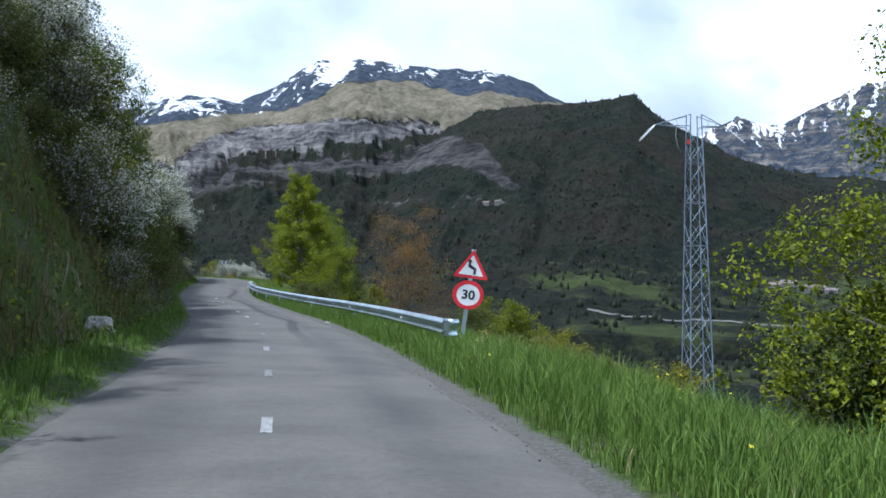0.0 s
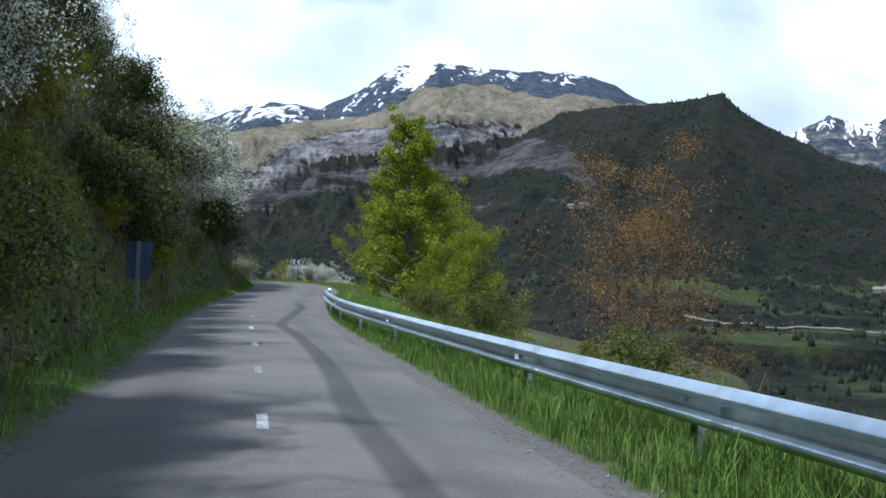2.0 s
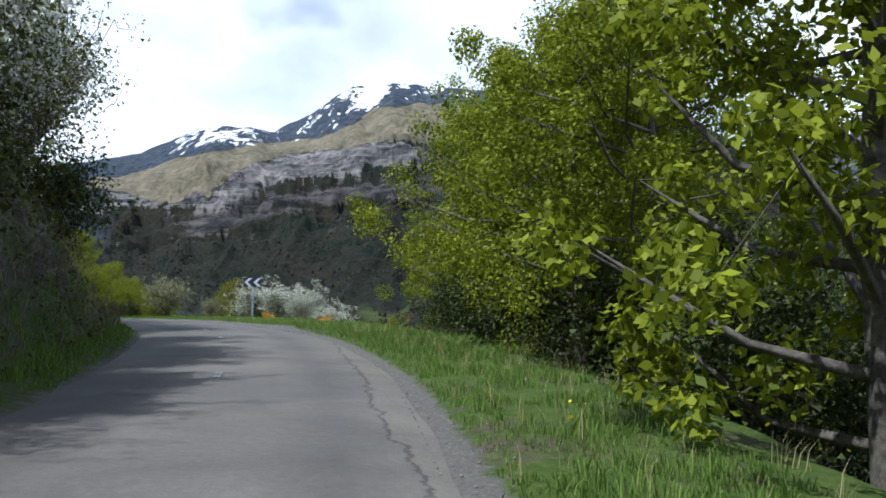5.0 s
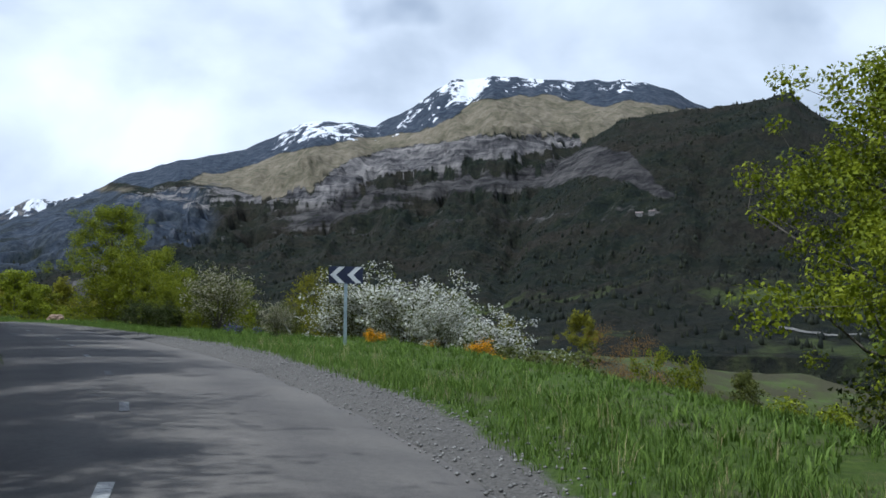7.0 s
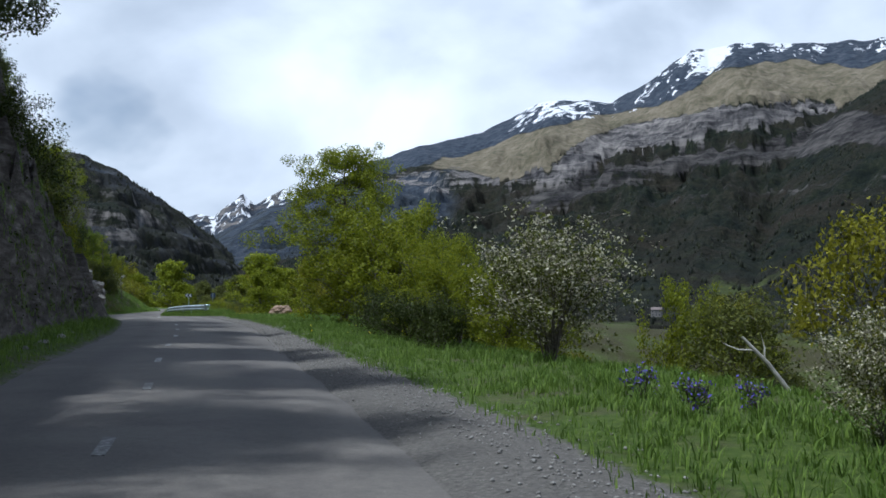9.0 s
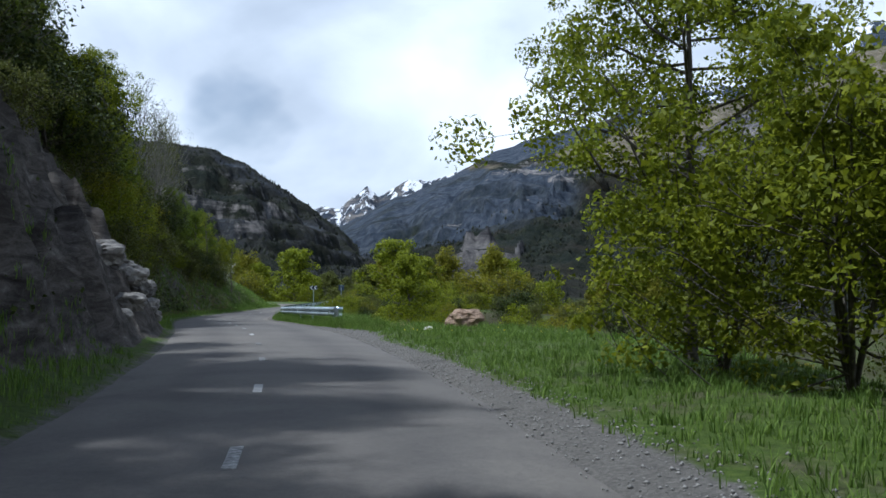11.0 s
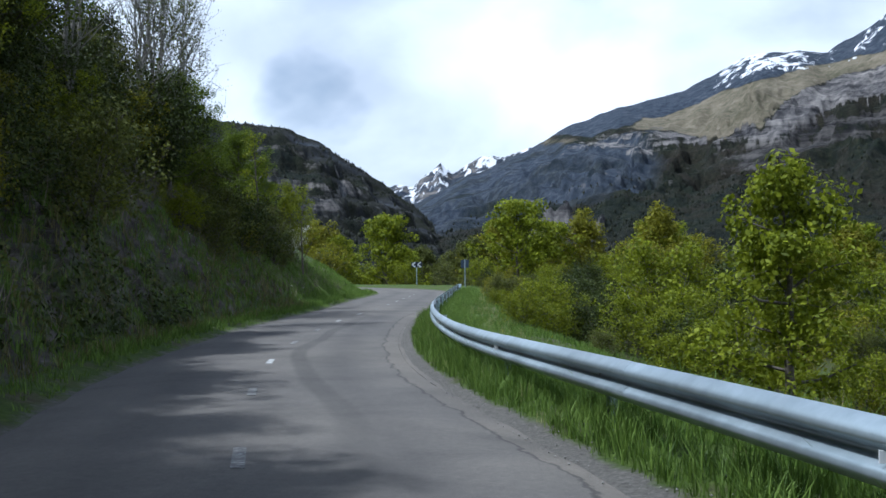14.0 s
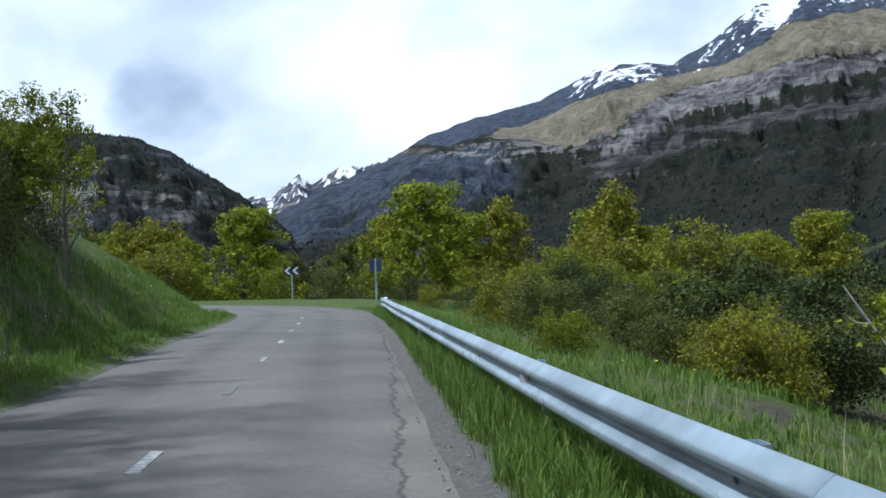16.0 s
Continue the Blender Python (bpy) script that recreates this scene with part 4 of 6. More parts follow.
def plant(kind, seed, height_, spread, stems=1, limbs=9, clear=0.2, count=6000, leaf=0.1, mat=None, clump=0.3, second=None, share=0.0, bark=None, up=0.6, thick=0.02, label="", name="tree", category="tree", plain=False):
    """One plant at the origin, kept to be copied."""
    rng = np.random.default_rng(seed)
    root = new(name)
    wood, ends = grow(rng, height_, spread, stems, limbs, clear, 0.0, up, thick)
    part("trunk" if stems == 1 else "stem", mesh_of(name + "_wood", *joined(wood), bark or M_BARK, True), None, root)
    sizes = clump * spread * rng.uniform(0.55, 1.2, len(ends))
    n1 = int(count * (1 - share))
    if n1:
        part("crown", mesh_of(name + "_crown", *leaves(rng, ends, sizes, n1, leaf, 0.5, plain), mat), None, root)
    if second:
        part("blossom", mesh_of(name + "_blossom", *leaves(rng, ends, sizes * 1.05, count - n1, leaf * 0.8, 0.5, plain), second), None, root)
    tagged(root, label, category)
    PLANTS[kind] = root
    return root


def put(kind, x, y, scale=1.0, turn=None, sink=0.1, z=None, group="", wide=1.0, label=""):
    """Stands a plant on the ground; the first use takes the original itself."""
    ob = PLANTS[kind]
    turn = RNG.uniform(0, 360) if turn is None else turn
    m = pose(x, y, (ground_z(x, y) if z is None else z) - sink, 0, 0, turn)
    if kind not in USED:
        ob.matrix_world = m
        got = ob
    else:
        got = copy_thing(ob, m)
    got.scale = (scale * wide, scale * wide, scale)
    USED.add(kind)
    if group:
        got["group"] = group
    if label:
        got["label"] = label
    return got


MASS = {}


def mass_put(kind, x, y, scale, sink=0.3):
    """Notes a distant plant, to be joined with its like into one mass."""
    MASS.setdefault(kind, []).append((x, y, ground_z(x, y) - sink, scale, RNG.uniform(0, 2 * np.pi)))


def build_mass(kind, name, label, category):
    """All noted plants of one kind as one object, leaves and wood."""
    me = bpy.data.meshes.new(name)
    vs, fs, ms, o = [], [], [], 0
    mats = []
    for ob in PLANTS[kind].children:
        src = ob.data
        v = np.zeros(len(src.vertices) * 3, np.float32)
        src.vertices.foreach_get("co", v)
        v = v.reshape(-1, 3)
        k = src.polygons[0].loop_total
        f = np.zeros(len(src.loops), np.int32)
        src.loops.foreach_get("vertex_index", f)
        f = f.reshape(-1, k)
        if k == 3 and len(f) > 1500:
            q = v.reshape(-1, 3, 3)[::3]
            mid = q.mean(axis=1, keepdims=True)
            v = (mid + (q - mid) * 1.6).reshape(-1, 3)
            f = np.arange(len(v)).reshape(-1, 3)
        if k == 4:
            f = np.vstack([f[:, :3], f[:, [0, 2, 3]]])
        for x, y, z, sc, a in MASS[kind]:
            r = np.array([[np.cos(a), -np.sin(a), 0], [np.sin(a), np.cos(a), 0], [0, 0, 1]])
            vs.append((v * sc) @ r.T + (x, y, z))
            fs.append(f + o)
            ms.append(np.full(len(f), len(mats), np.int32))
            o += len(v)
        mats.append(src.materials[0])
    me = mesh_of(name, np.vstack(vs), np.vstack(fs), mats[0])
    for m in mats[1:]:
        me.materials.append(m)
    me.polygons.foreach_set("material_index", np.concatenate(ms))
    tagged(new(name, me), label, category, kind="stuff")


# ---- guard rails ----
def rail_curve(table, top):
    """Points along a rail's face: beside the road, at the height of its top."""
    s = np.arange(table[0][0], table[-1][0], 0.25)
    t = np.array(table)
    k = 9
    d = np.interp(s, t[:, 0], t[:, 1])
    pad = np.pad(d, k, mode="edge")
    d = np.convolve(pad, np.ones(2 * k + 1) / (2 * k + 1), "valid")
    x, y, z = world_of(s, d)
    return np.stack([x, y, z + top], 1)


FLAT_WAVE = [(0.0, 0.0), (-0.014, 0.003), (-0.06, 0.05), (-0.076, 0.066), (-0.083, 0.082), (-0.078, 0.096), (-0.062, 0.105), (-0.014, 0.12), (-0.004, 0.127), (-0.003, 0.14), (-0.003, 0.19), (-0.004, 0.2), (-0.014, 0.208), (-0.062, 0.226), (-0.078, 0.238), (-0.083, 0.254), (-0.074, 0.27), (-0.012, 0.308), (0.0, 0.312)]
WAVE = [(0.0, 0.0), (-0.01, 0.002), (-0.058, 0.046), (-0.076, 0.064), (-0.083, 0.082), (-0.079, 0.098), (-0.062, 0.11), (-0.02, 0.138), (-0.008, 0.148), (-0.005, 0.157), (-0.008, 0.166), (-0.02, 0.176), (-0.062, 0.206), (-0.078, 0.221), (-0.083, 0.24), (-0.078, 0.258), (-0.06, 0.274), (-0.01, 0.31), (0.0, 0.312)]


def sweep(line, shape, thick=0.006):
    """A sheet profile (out, down) swept along a line, with its own thickness."""
    t = np.gradient(line, axis=0)
    t /= np.linalg.norm(t, axis=1)[:, None]
    right = np.stack([t[:, 1], -t[:, 0], 0 * t[:, 0]], 1)
    right /= np.linalg.norm(right, axis=1)[:, None]
    prof = np.array(shape + [(o + thick, h) for o, h in reversed(shape)])
    v = line[:, None] + prof[None, :, :1] * right[:, None] - prof[None, :, 1:] * np.array([0, 0, 1.0])
    m = len(prof)
    f = []
    for i in range(len(line) - 1):
        for j in range(m):
            q = (j + 1) % m
            f.append((i * m + j, i * m + q, (i + 1) * m + q, (i + 1) * m + j))
    for i in (0, len(line) - 1):
        for j in range(len(shape) - 1):
            f.append((i * m + j, i * m + j + 1, i * m + m - 2 - j, i * m + m - 1 - j))
    return v.reshape(-1, 3), np.array(f)


def guard_rail(table, top, label, near_end=True, far_end=True, first_mark=6, shape=WAVE, steel=M_ZINCDULL):
    root = new("guard_rail")
    line = rail_curve(table, top)
    seg = 16
    for i in range(0, len(line) - 2, seg):
        piece = line[i:i + seg + 2].copy()
        piece[:, 2] += 0.002 * ((i // seg) % 2)
        part("beam", mesh_of("beam", *sweep(piece, shape), steel, True), None, root)
    normal = np.gradient(line, axis=0)
    bolt = bmesh.new()
    bmesh.ops.create_uvsphere(bolt, u_segments=8, v_segments=5, radius=0.016)
    bolt_me = bpy.data.meshes.new("bolt")
    bolt.to_mesh(bolt_me)
    bolt.free()
    bolt_me.materials.append(M_RUSTY)
    for n, i in enumerate(range(3, len(line) - 1, seg)):
        p, t = line[i], normal[i] / np.linalg.norm(normal[i])
        r = np.array([t[1], -t[0], 0])
        foot = p + r * 0.11
        g = ground_z(foot[0], foot[1]) - 0.25
        a = math.degrees(math.atan2(t[1], t[0]))
        bm = bmesh.new()
        h = p[2] - 0.02 - g
        for bx, by, sx, sy in ((0, 0, 0.12, 0.006), (-0.057, 0.025, 0.006, 0.05), (0.057, 0.025, 0.006, 0.05)):
            box_bm(sx, sy, h, (bx, by, h / 2), 0, bm)
        post = part("post", bm, M_ZINC, root)
        post.matrix_world = pose(foot[0], foot[1], g, 0, 0, a)
        bm = box_bm(0.1, 0.1, 0.2, (0, 0, 0), 0.008)
        sp = part("spacer", bm, M_RUSTY, root)
        sp.matrix_world = pose(p[0] + r[0] * 0.05, p[1] + r[1] * 0.05, p[2] - 0.156, 0, 0, a)
        for up in (-0.156,):
            b = part("bolt", bolt_me, None, root)
            b.matrix_world = pose(p[0] - r[0] * 0.008, p[1] - r[1] * 0.008, p[2] + up)
        if n % 2 == first_mark % 2:
            bm = bmesh.new()
            vs = [bm.verts.new(q) for q in ((-0.02, 0, -0.028), (0.028, 0, -0.028), (0.028, 0, 0.028), (-0.02, 0, 0.02))]
            f = bm.faces.new(vs)
            got = bmesh.ops.extrude_face_region(bm, geom=[f])
            bmesh.ops.translate(bm, vec=(0, 0.012, 0), verts=[v for v in got["geom"] if isinstance(v, bmesh.types.BMVert)])
            m = part("reflector", bm, M_SIGNWHITE, root, "small plastic reflector in the groove of the beam")
            m.matrix_world = pose(p[0] - r[0] * 0.05, p[1] - r[1] * 0.05, p[2] - 0.156, 0, 0, a + 72)
    for use, i, j in ((near_end, 0, 1), (far_end, -1, -2)):
        if not use:
            continue
        p, t = line[i], line[i] - line[j]
        t = t / np.linalg.norm(t)
        r = np.array([t[1], -t[0], 0]) * (-1 if i == 0 else 1)
        ctrl = [p + t * q + r * b for q, b in ((-0.1, 0.0), (0.05, 0.0), (0.16, -0.02), (0.24, 0.0), (0.29, 0.05), (0.28, 0.12), (0.22, 0.16))]
        me = mesh_of("end_piece", *sweep(np.array(ctrl if i else ctrl[::-1]), [(-0.03 - 0.02 * math.sin(k * 1.2), -0.01 + k * 0.055) for k in range(7)], 0.006), M_ZINC, True)
        part("end_piece", me, None, root, "curved fishtail end of bare steel")
    return tagged(root, label, "guard rail")


# ---- signs ----
def ring_bm(outer, inner, depth, n=48):
    bm = bmesh.new()
    rows = []
    for r, y in ((outer, depth), (outer, 0), (inner, 0), (inner, depth)):
        rows.append([bm.verts.new((r * math.cos(a), y, r * math.sin(a))) for a in np.arange(n) * 2 * math.pi / n])
    for k in range(4):
        a, b = rows[k], rows[(k + 1) % 4]
        for i in range(n):
            bm.faces.new((a[i], a[(i + 1) % n], b[(i + 1) % n], b[i]))
    return bm


def plate_bm(outline, depth, y=0.0, bevel=0.0):
    """A flat plate in x and z, thick in y."""
    bm = bmesh.new()
    f = bm.faces.new([bm.verts.new((a, y, b)) for a, b in outline])
    got = bmesh.ops.extrude_face_region(bm, geom=[f])
    bmesh.ops.translate(bm, vec=(0, depth, 0), verts=[v for v in got["geom"] if isinstance(v, bmesh.types.BMVert)])
    return bm


def rounded(points, r, n=5):
    out = []
    k = len(points)
    for i in range(k):
        a, b, c = (Vector(points[(i + q) % k]) for q in (-1, 0, 1))
        p, q = b + (a - b).normalized() * r, b + (c - b).normalized() * r
        for t in np.linspace(0, 1, n):
            out.append(tuple((1 - t) ** 2 * p + 2 * t * (1 - t) * b + t**2 * q))
    return out


def text_mesh(words, size):
    cu = bpy.data.curves.new("words", "FONT")
    cu.body, cu.size, cu.extrude, cu.align_x, cu.align_y = words, size, 0.002, "CENTER", "CENTER"
    cu.offset = 0.006
    ob = new("words", cu)
    bpy.context.view_layer.update()
    me = bpy.data.meshes.new_from_object(ob.evaluated_get(bpy.context.evaluated_depsgraph_get()))
    bpy.data.objects.remove(ob)
    me.materials.clear()
    me.materials.append(M_SIGNBLACK)
    return me


def post_bm(h, w=0.08, t=0.04):
    return box_bm(w, t, h, (0, 0, h / 2), 0.006)


def speed_sign(x, y, turn, z_round, lean):
    """Post with a warning triangle above a round speed limit."""
    g = ground_z(x, y) - 0.3
    root = new("speed_limit_sign")
    part("post", post_bm(z_round + 0.95 - g), M_ZINC, root)
    zc = z_round - g
    disc = part("round_plate", plate_bm([(0.3 * math.cos(a), 0.3 * math.sin(a)) for a in np.arange(48) * 2 * math.pi / 48], 0.02), M_SIGNWHITE, root, "white round plate with a red rim")
    disc.location = (0, -0.05, zc)
    part("rim", ring_bm(0.302, 0.225, 0.024), M_SIGNRED, disc).location = (0, -0.004, 0)
    num = part("numerals", text_mesh("30", 0.26), None, disc, "black numerals 30")
    num.matrix_basis = pose(0, -0.003, -0.005, 90, 0, 0)
    tri = [(-0.35, -0.2), (0.35, -0.2), (0.0, 0.406)]
    warn = part("triangle_plate", plate_bm(rounded(tri, 0.05), 0.02), M_SIGNRED, root, "triangular warning plate with a red border")
    warn.location = (0.0, -0.05, zc + 0.55)
    inner = [(a * 0.7, (b - 0.0) * 0.7) for a, b in tri]
    part("white_field", plate_bm(rounded(inner, 0.02), 0.004, -0.004), M_SIGNWHITE, warn)
    bend = [(0.04, -0.115), (0.09, -0.115), (0.09, 0.012), (-0.022, 0.068), (-0.022, 0.13), (0.006, 0.13), (-0.047, 0.195), (-0.1, 0.13), (-0.072, 0.13), (-0.072, 0.03), (0.04, -0.028)]
    part("bend_symbol", plate_bm(bend, 0.004, -0.007), M_SIGNBLACK, warn, "black double bend symbol")
    for h in (-0.12, 0.12):
        part("bracket", box_bm(0.12, 0.03, 0.04, (0, -0.02, zc + h), 0.004), M_RUSTY, root)
    root.matrix_world = pose(x, y, g, 0, lean, turn) @ Matrix.Diagonal((1.08, 1.08, 1.0, 1.0))
    return tagged(root, "leaning steel post with a red triangle over a speed limit disc", "road sign")


def chevron_sign(x, y, turn, z_mid, name_label, k=1.0):
    g = ground_z(x, y) - 0.3
    root = new("chevron_sign")
    part("post", post_bm(z_mid + 0.2 - g), M_ZINC, root)
    board = part("board", plate_bm(rounded([(-0.4 * k, -0.2 * k), (0.4 * k, -0.2 * k), (0.4 * k, 0.2 * k), (-0.4 * k, 0.2 * k)], 0.03), 0.025, -0.06), M_SIGNNAVY, root, "dark navy board with two white chevrons")
    board.location = (0, 0, z_mid - g)
    for side in (-0.2, 0.2):
        v = [(-0.17, 0.0), (0.03, -0.19), (0.17, -0.19), (-0.03, 0.0), (0.17, 0.19), (0.03, 0.19)]
        part("chevron", plate_bm([((a + side) * k, b * k) for a, b in v], 0.004, -0.064), M_SIGNWHITE, board)
    for h in (-0.1, 0.1):
        part("bracket", box_bm(0.14, 0.03, 0.03, (0, -0.025, z_mid - g + h), 0.004), M_RUSTY, root)
    root.matrix_world = pose(x, y, g, 0, 0, turn)
    return tagged(root, name_label, "road sign")


def back_of_sign(x, y, turn, z_top, w, h, label):
    g = ground_z(x, y) - 0.3
    root = new("sign_seen_from_behind")
    part("post", post_bm(z_top - g, 0.09, 0.05), M_ZINC, root)
    part("plate", plate_bm(rounded([(-w / 2, -h / 2), (w / 2, -h / 2), (w / 2, h / 2), (-w / 2, h / 2)], 0.04), 0.02, 0.03), M_SIGNBACK, root, "plain blue-grey back of a plate").location = (0, 0, z_top - g - h / 2 - 0.02)
    for k in (-0.25, 0.25):
        part("bracket", box_bm(w * 0.8, 0.02, 0.04, (0, 0.025, z_top - g - h / 2 + k * h), 0.004), M_SIGNBACK, root)
    root.matrix_world = pose(x, y, g, 0, 0, turn)
    return tagged(root, label, "road sign")


# ---- pylon ----
def pylon(x, y, top, turn):
    g = ground_z(x, y) - 0.3
    H = top - g
    root = new("lattice_pylon")
    half = lambda z: 0.62 - 0.36 * z / H
    corners = ((-1, -1), (1, -1), (1, 1), (-1, 1))
    for cx, cy in corners:
        part("leg", rod_bm((cx * half(0), cy * half(0), 0), (cx * half(H), cy * half(H), H), 0.034, 0.028, 4), M_PYLON, root)
    zs = [0]
    while zs[-1] < H - 0.6:
        zs.append(zs[-1] + 1.35 - 0.55 * zs[-1] / H)
    for i, (a, b) in enumerate(zip(zs[:-1], zs[1:])):
        for k in range(4):
            p, q = corners[k], corners[(k + 1) % 4]
            for u, v in ((p, q), (q, p)) if i < len(zs) * 0.55 or i % 2 == 0 else ((p, q),):
                part("brace", rod_bm((u[0] * half(a), u[1] * half(a), a), (v[0] * half(b), v[1] * half(b), b), 0.012, None, 4), M_PYLON, root)
            if i % 2 == 0 and i > len(zs) * 0.4:
                part("cross_bar", rod_bm((p[0] * half(a), p[1] * half(a), a), (q[0] * half(a), q[1] * half(a), a), 0.012, None, 4), M_PYLON, root)
    hz = H - 0.55
    for side, reach in ((-1, 1.9), (1, 1.5)):
        tip = (side * reach, 0.0, hz + 0.05)
        for cy in (-1, 1):
            part("arm", rod_bm((side * half(H), cy * half(H), hz), tip, 0.022, None, 4), M_PYLON, root)
            part("arm", rod_bm((side * half(H), cy * half(H), H), tip, 0.018, None, 4), M_PYLON, root)
        for q in (0.35, 0.65):
            part("arm_brace", rod_bm((side * (half(H) + (reach - half(H)) * q), -0.14 * (1 - q), hz + 0.03), (side * (half(H) + (reach - half(H)) * q), 0.14 * (1 - q), H - 0.5 * q), 0.012, None, 4), M_PYLON, root)
        drop = part("insulator", rod_bm(tip, (side * (reach + 0.85), -0.3, hz - 0.75), 0.035, 0.03, 8), M_SIGNWHITE, root, "pale insulator string hanging from the arm")
        for q in np.linspace(0.15, 0.85, 6):
            c = Vector(tip).lerp(Vector((side * (reach + 0.85), -0.3, hz - 0.75)), q)
            part("insulator_disc", rod_bm(c - Vector((side * 0.012, 0, -0.012)), c + Vector((side * 0.012, 0, -0.012)), 0.07, None, 10), M_SIGNWHITE, drop)
    pts = [Vector((-0.9, -0.1, hz)), Vector((-0.95, -0.15, hz - 0.5)), Vector((-0.85, -0.15, hz - 1.0)), Vector((-0.7, -0.1, hz - 1.2))]
    v, f = tube(pts, [0.02] * 4, 6)
    part("jumper_wire", mesh_of("jumper_wire", v, f, M_RUSTY, True), None, root)
    part("warning_plate", box_bm(0.3, 0.02, 0.36, (half(2) * 0.9, -half(2) - 0.04, 1.9), 0.005), M_YELLOW, root, "small yellow warning plate")
    part("red_marker", box_bm(0.16, 0.04, 0.22, (-half(H) - 0.1, -half(H), hz - 0.75), 0.01), M_REDMARK, root, "small red marker")
    root.matrix_world = pose(x, y, g, 0, -2.0, turn)
    return tagged(root, "grey galvanised lattice power pylon on the grassy slope", "pylon")


# ---- stones ----
def stone(name, x, y, size, mat, seed, label, turn=0.0, sink=0.25, category="rock", rough=0.22):
    bm = bmesh.new()
    bmesh.ops.create_icosphere(bm, subdivisions=4, radius=1.0)
    off = Vector((seed * 3.7, seed * 1.3, 0))
    for v in bm.verts:
        p = v.co.copy()
        k = noise.noise(p * 0.9 + off) * 0.35 + noise.noise(p * 2.3 + off) * rough + noise.noise(p * 5.5 + off) * rough * 0.4
        cell = noise.cell(p * 1.7 + off) * 0.14
        q = p * (1 + k + cell)
        q.z = max(min(q.z, 0.95), -0.8)
        v.co = Vector((q.x * size[0], q.y * size[1], q.z * size[2]))
    ob = part(name, bm, mat)
    ob.matrix_world = pose(x, y, ground_z(x, y) + size[2] * (0.7 - sink), 0, 0, turn)
    return tagged(ob, label, category)


# ---- grass ----
def grass(name, s0, s1, side, rows, mat, tall, label, seed, e0=0.05, e1=1.9, wide=0.012, fall=0.6):
    """Blades along one verge, as one mass."""
    rng = np.random.default_rng(seed)
    per = 7
    m = rows // per
    s = np.repeat(rng.uniform(s0, s1, m), per) + rng.normal(size=m * per) * 0.035
    e = np.repeat(e0 + (e1 - e0) * rng.random(m) ** fall, per) + rng.normal(size=m * per) * 0.035
    n = m * per
    grown = np.repeat(rng.uniform(0.45, 1.15, m), per)
    w = np.interp(s, LS, LINE[:, 3])
    d = side * (w + e)
    x, y, z = world_of(s, d)
    z = z + height(s, d, x, y)
    patch = fbm(x * 1.1, y * 1.1, 3, seed)
    grav = (side > 0) & (e < GRAVEL(s) * (0.7 + 0.6 * rng.random(n)))
    keep = (patch > 0.3) & ~grav & (e > 0.0)
    x, y, z, e, patch, grown = x[keep], y[keep], z[keep], e[keep], patch[keep], grown[keep]
    n = len(x)
    h = tall * grown * rng.uniform(0.6, 1.1, n) * (0.45 + patch) * np.clip(0.35 + e / 0.8, 0, 1)
    b = rng.uniform(0, 2 * np.pi, n)
    a = b + np.pi / 2 + rng.normal(size=n) * 0.5
    lean = rng.uniform(0.12, 0.75, n) * h
    ww = wide * rng.uniform(0.6, 1.4, n)
    ca, sa = np.cos(a) * ww, np.sin(a) * ww
    lx, ly = np.cos(b) * lean, np.sin(b) * lean
    z = z - 0.03
    mid = np.stack([x + lx * 0.3, y + ly * 0.3, z + h * 0.6], 1)
    side_ = np.stack([ca, sa, 0 * ca], 1)
    v = np.stack([np.stack([x, y, z], 1) - side_, np.stack([x, y, z], 1) + side_, mid - side_ * 0.8, mid + side_ * 0.8, np.stack([x + lx, y + ly, z + h * 0.95], 1)], 1)
    f = (np.arange(n)[:, None, None] * 5 + np.array([(0, 1, 2), (1, 3, 2), (2, 3, 4)])[None]).reshape(-1, 3)
    me = mesh_of(name, v.reshape(-1, 3), f, mat)
    return tagged(new(name, me), label, "grass", kind="stuff")


def pebbles(name, s0, s1, n, mat, label, seed, size=0.013):
    """Loose small stones along the gravelled edge of the road, as one mass."""
    rng = np.random.default_rng(seed)
    s = rng.uniform(s0, s1, n)
    e = rng.normal(size=n) * 0.35 + GRAVEL(s) * 0.7
    w = np.interp(s, LS, LINE[:, 3])
    x, y, z = world_of(s, w + np.maximum(e, -0.12))
    z = z + height(s, w + np.maximum(e, 0.02), x, y)
    r = size * rng.uniform(0.35, 1.0, n) ** 2 * 1.8
    base = np.array([(1, 0, 0), (-1, 0, 0), (0, 1, 0), (0, -1, 0), (0, 0, 0.75), (0, 0, -0.75)], float)
    v = base[None] * r[:, None, None] * rng.uniform(0.6, 1.3, (n, 6, 1)) + np.stack([x, y, z + r * 0.3], 1)[:, None]
    tri = np.array([(0, 2, 4), (2, 1, 4), (1, 3, 4), (3, 0, 4), (2, 0, 5), (1, 2, 5), (3, 1, 5), (0, 3, 5)])
    f = (np.arange(n)[:, None, None] * 6 + tri[None]).reshape(-1, 3)
    return tagged(new(name, mesh_of(name, v.reshape(-1, 3), f, mat)), label, "gravel", kind="stuff")


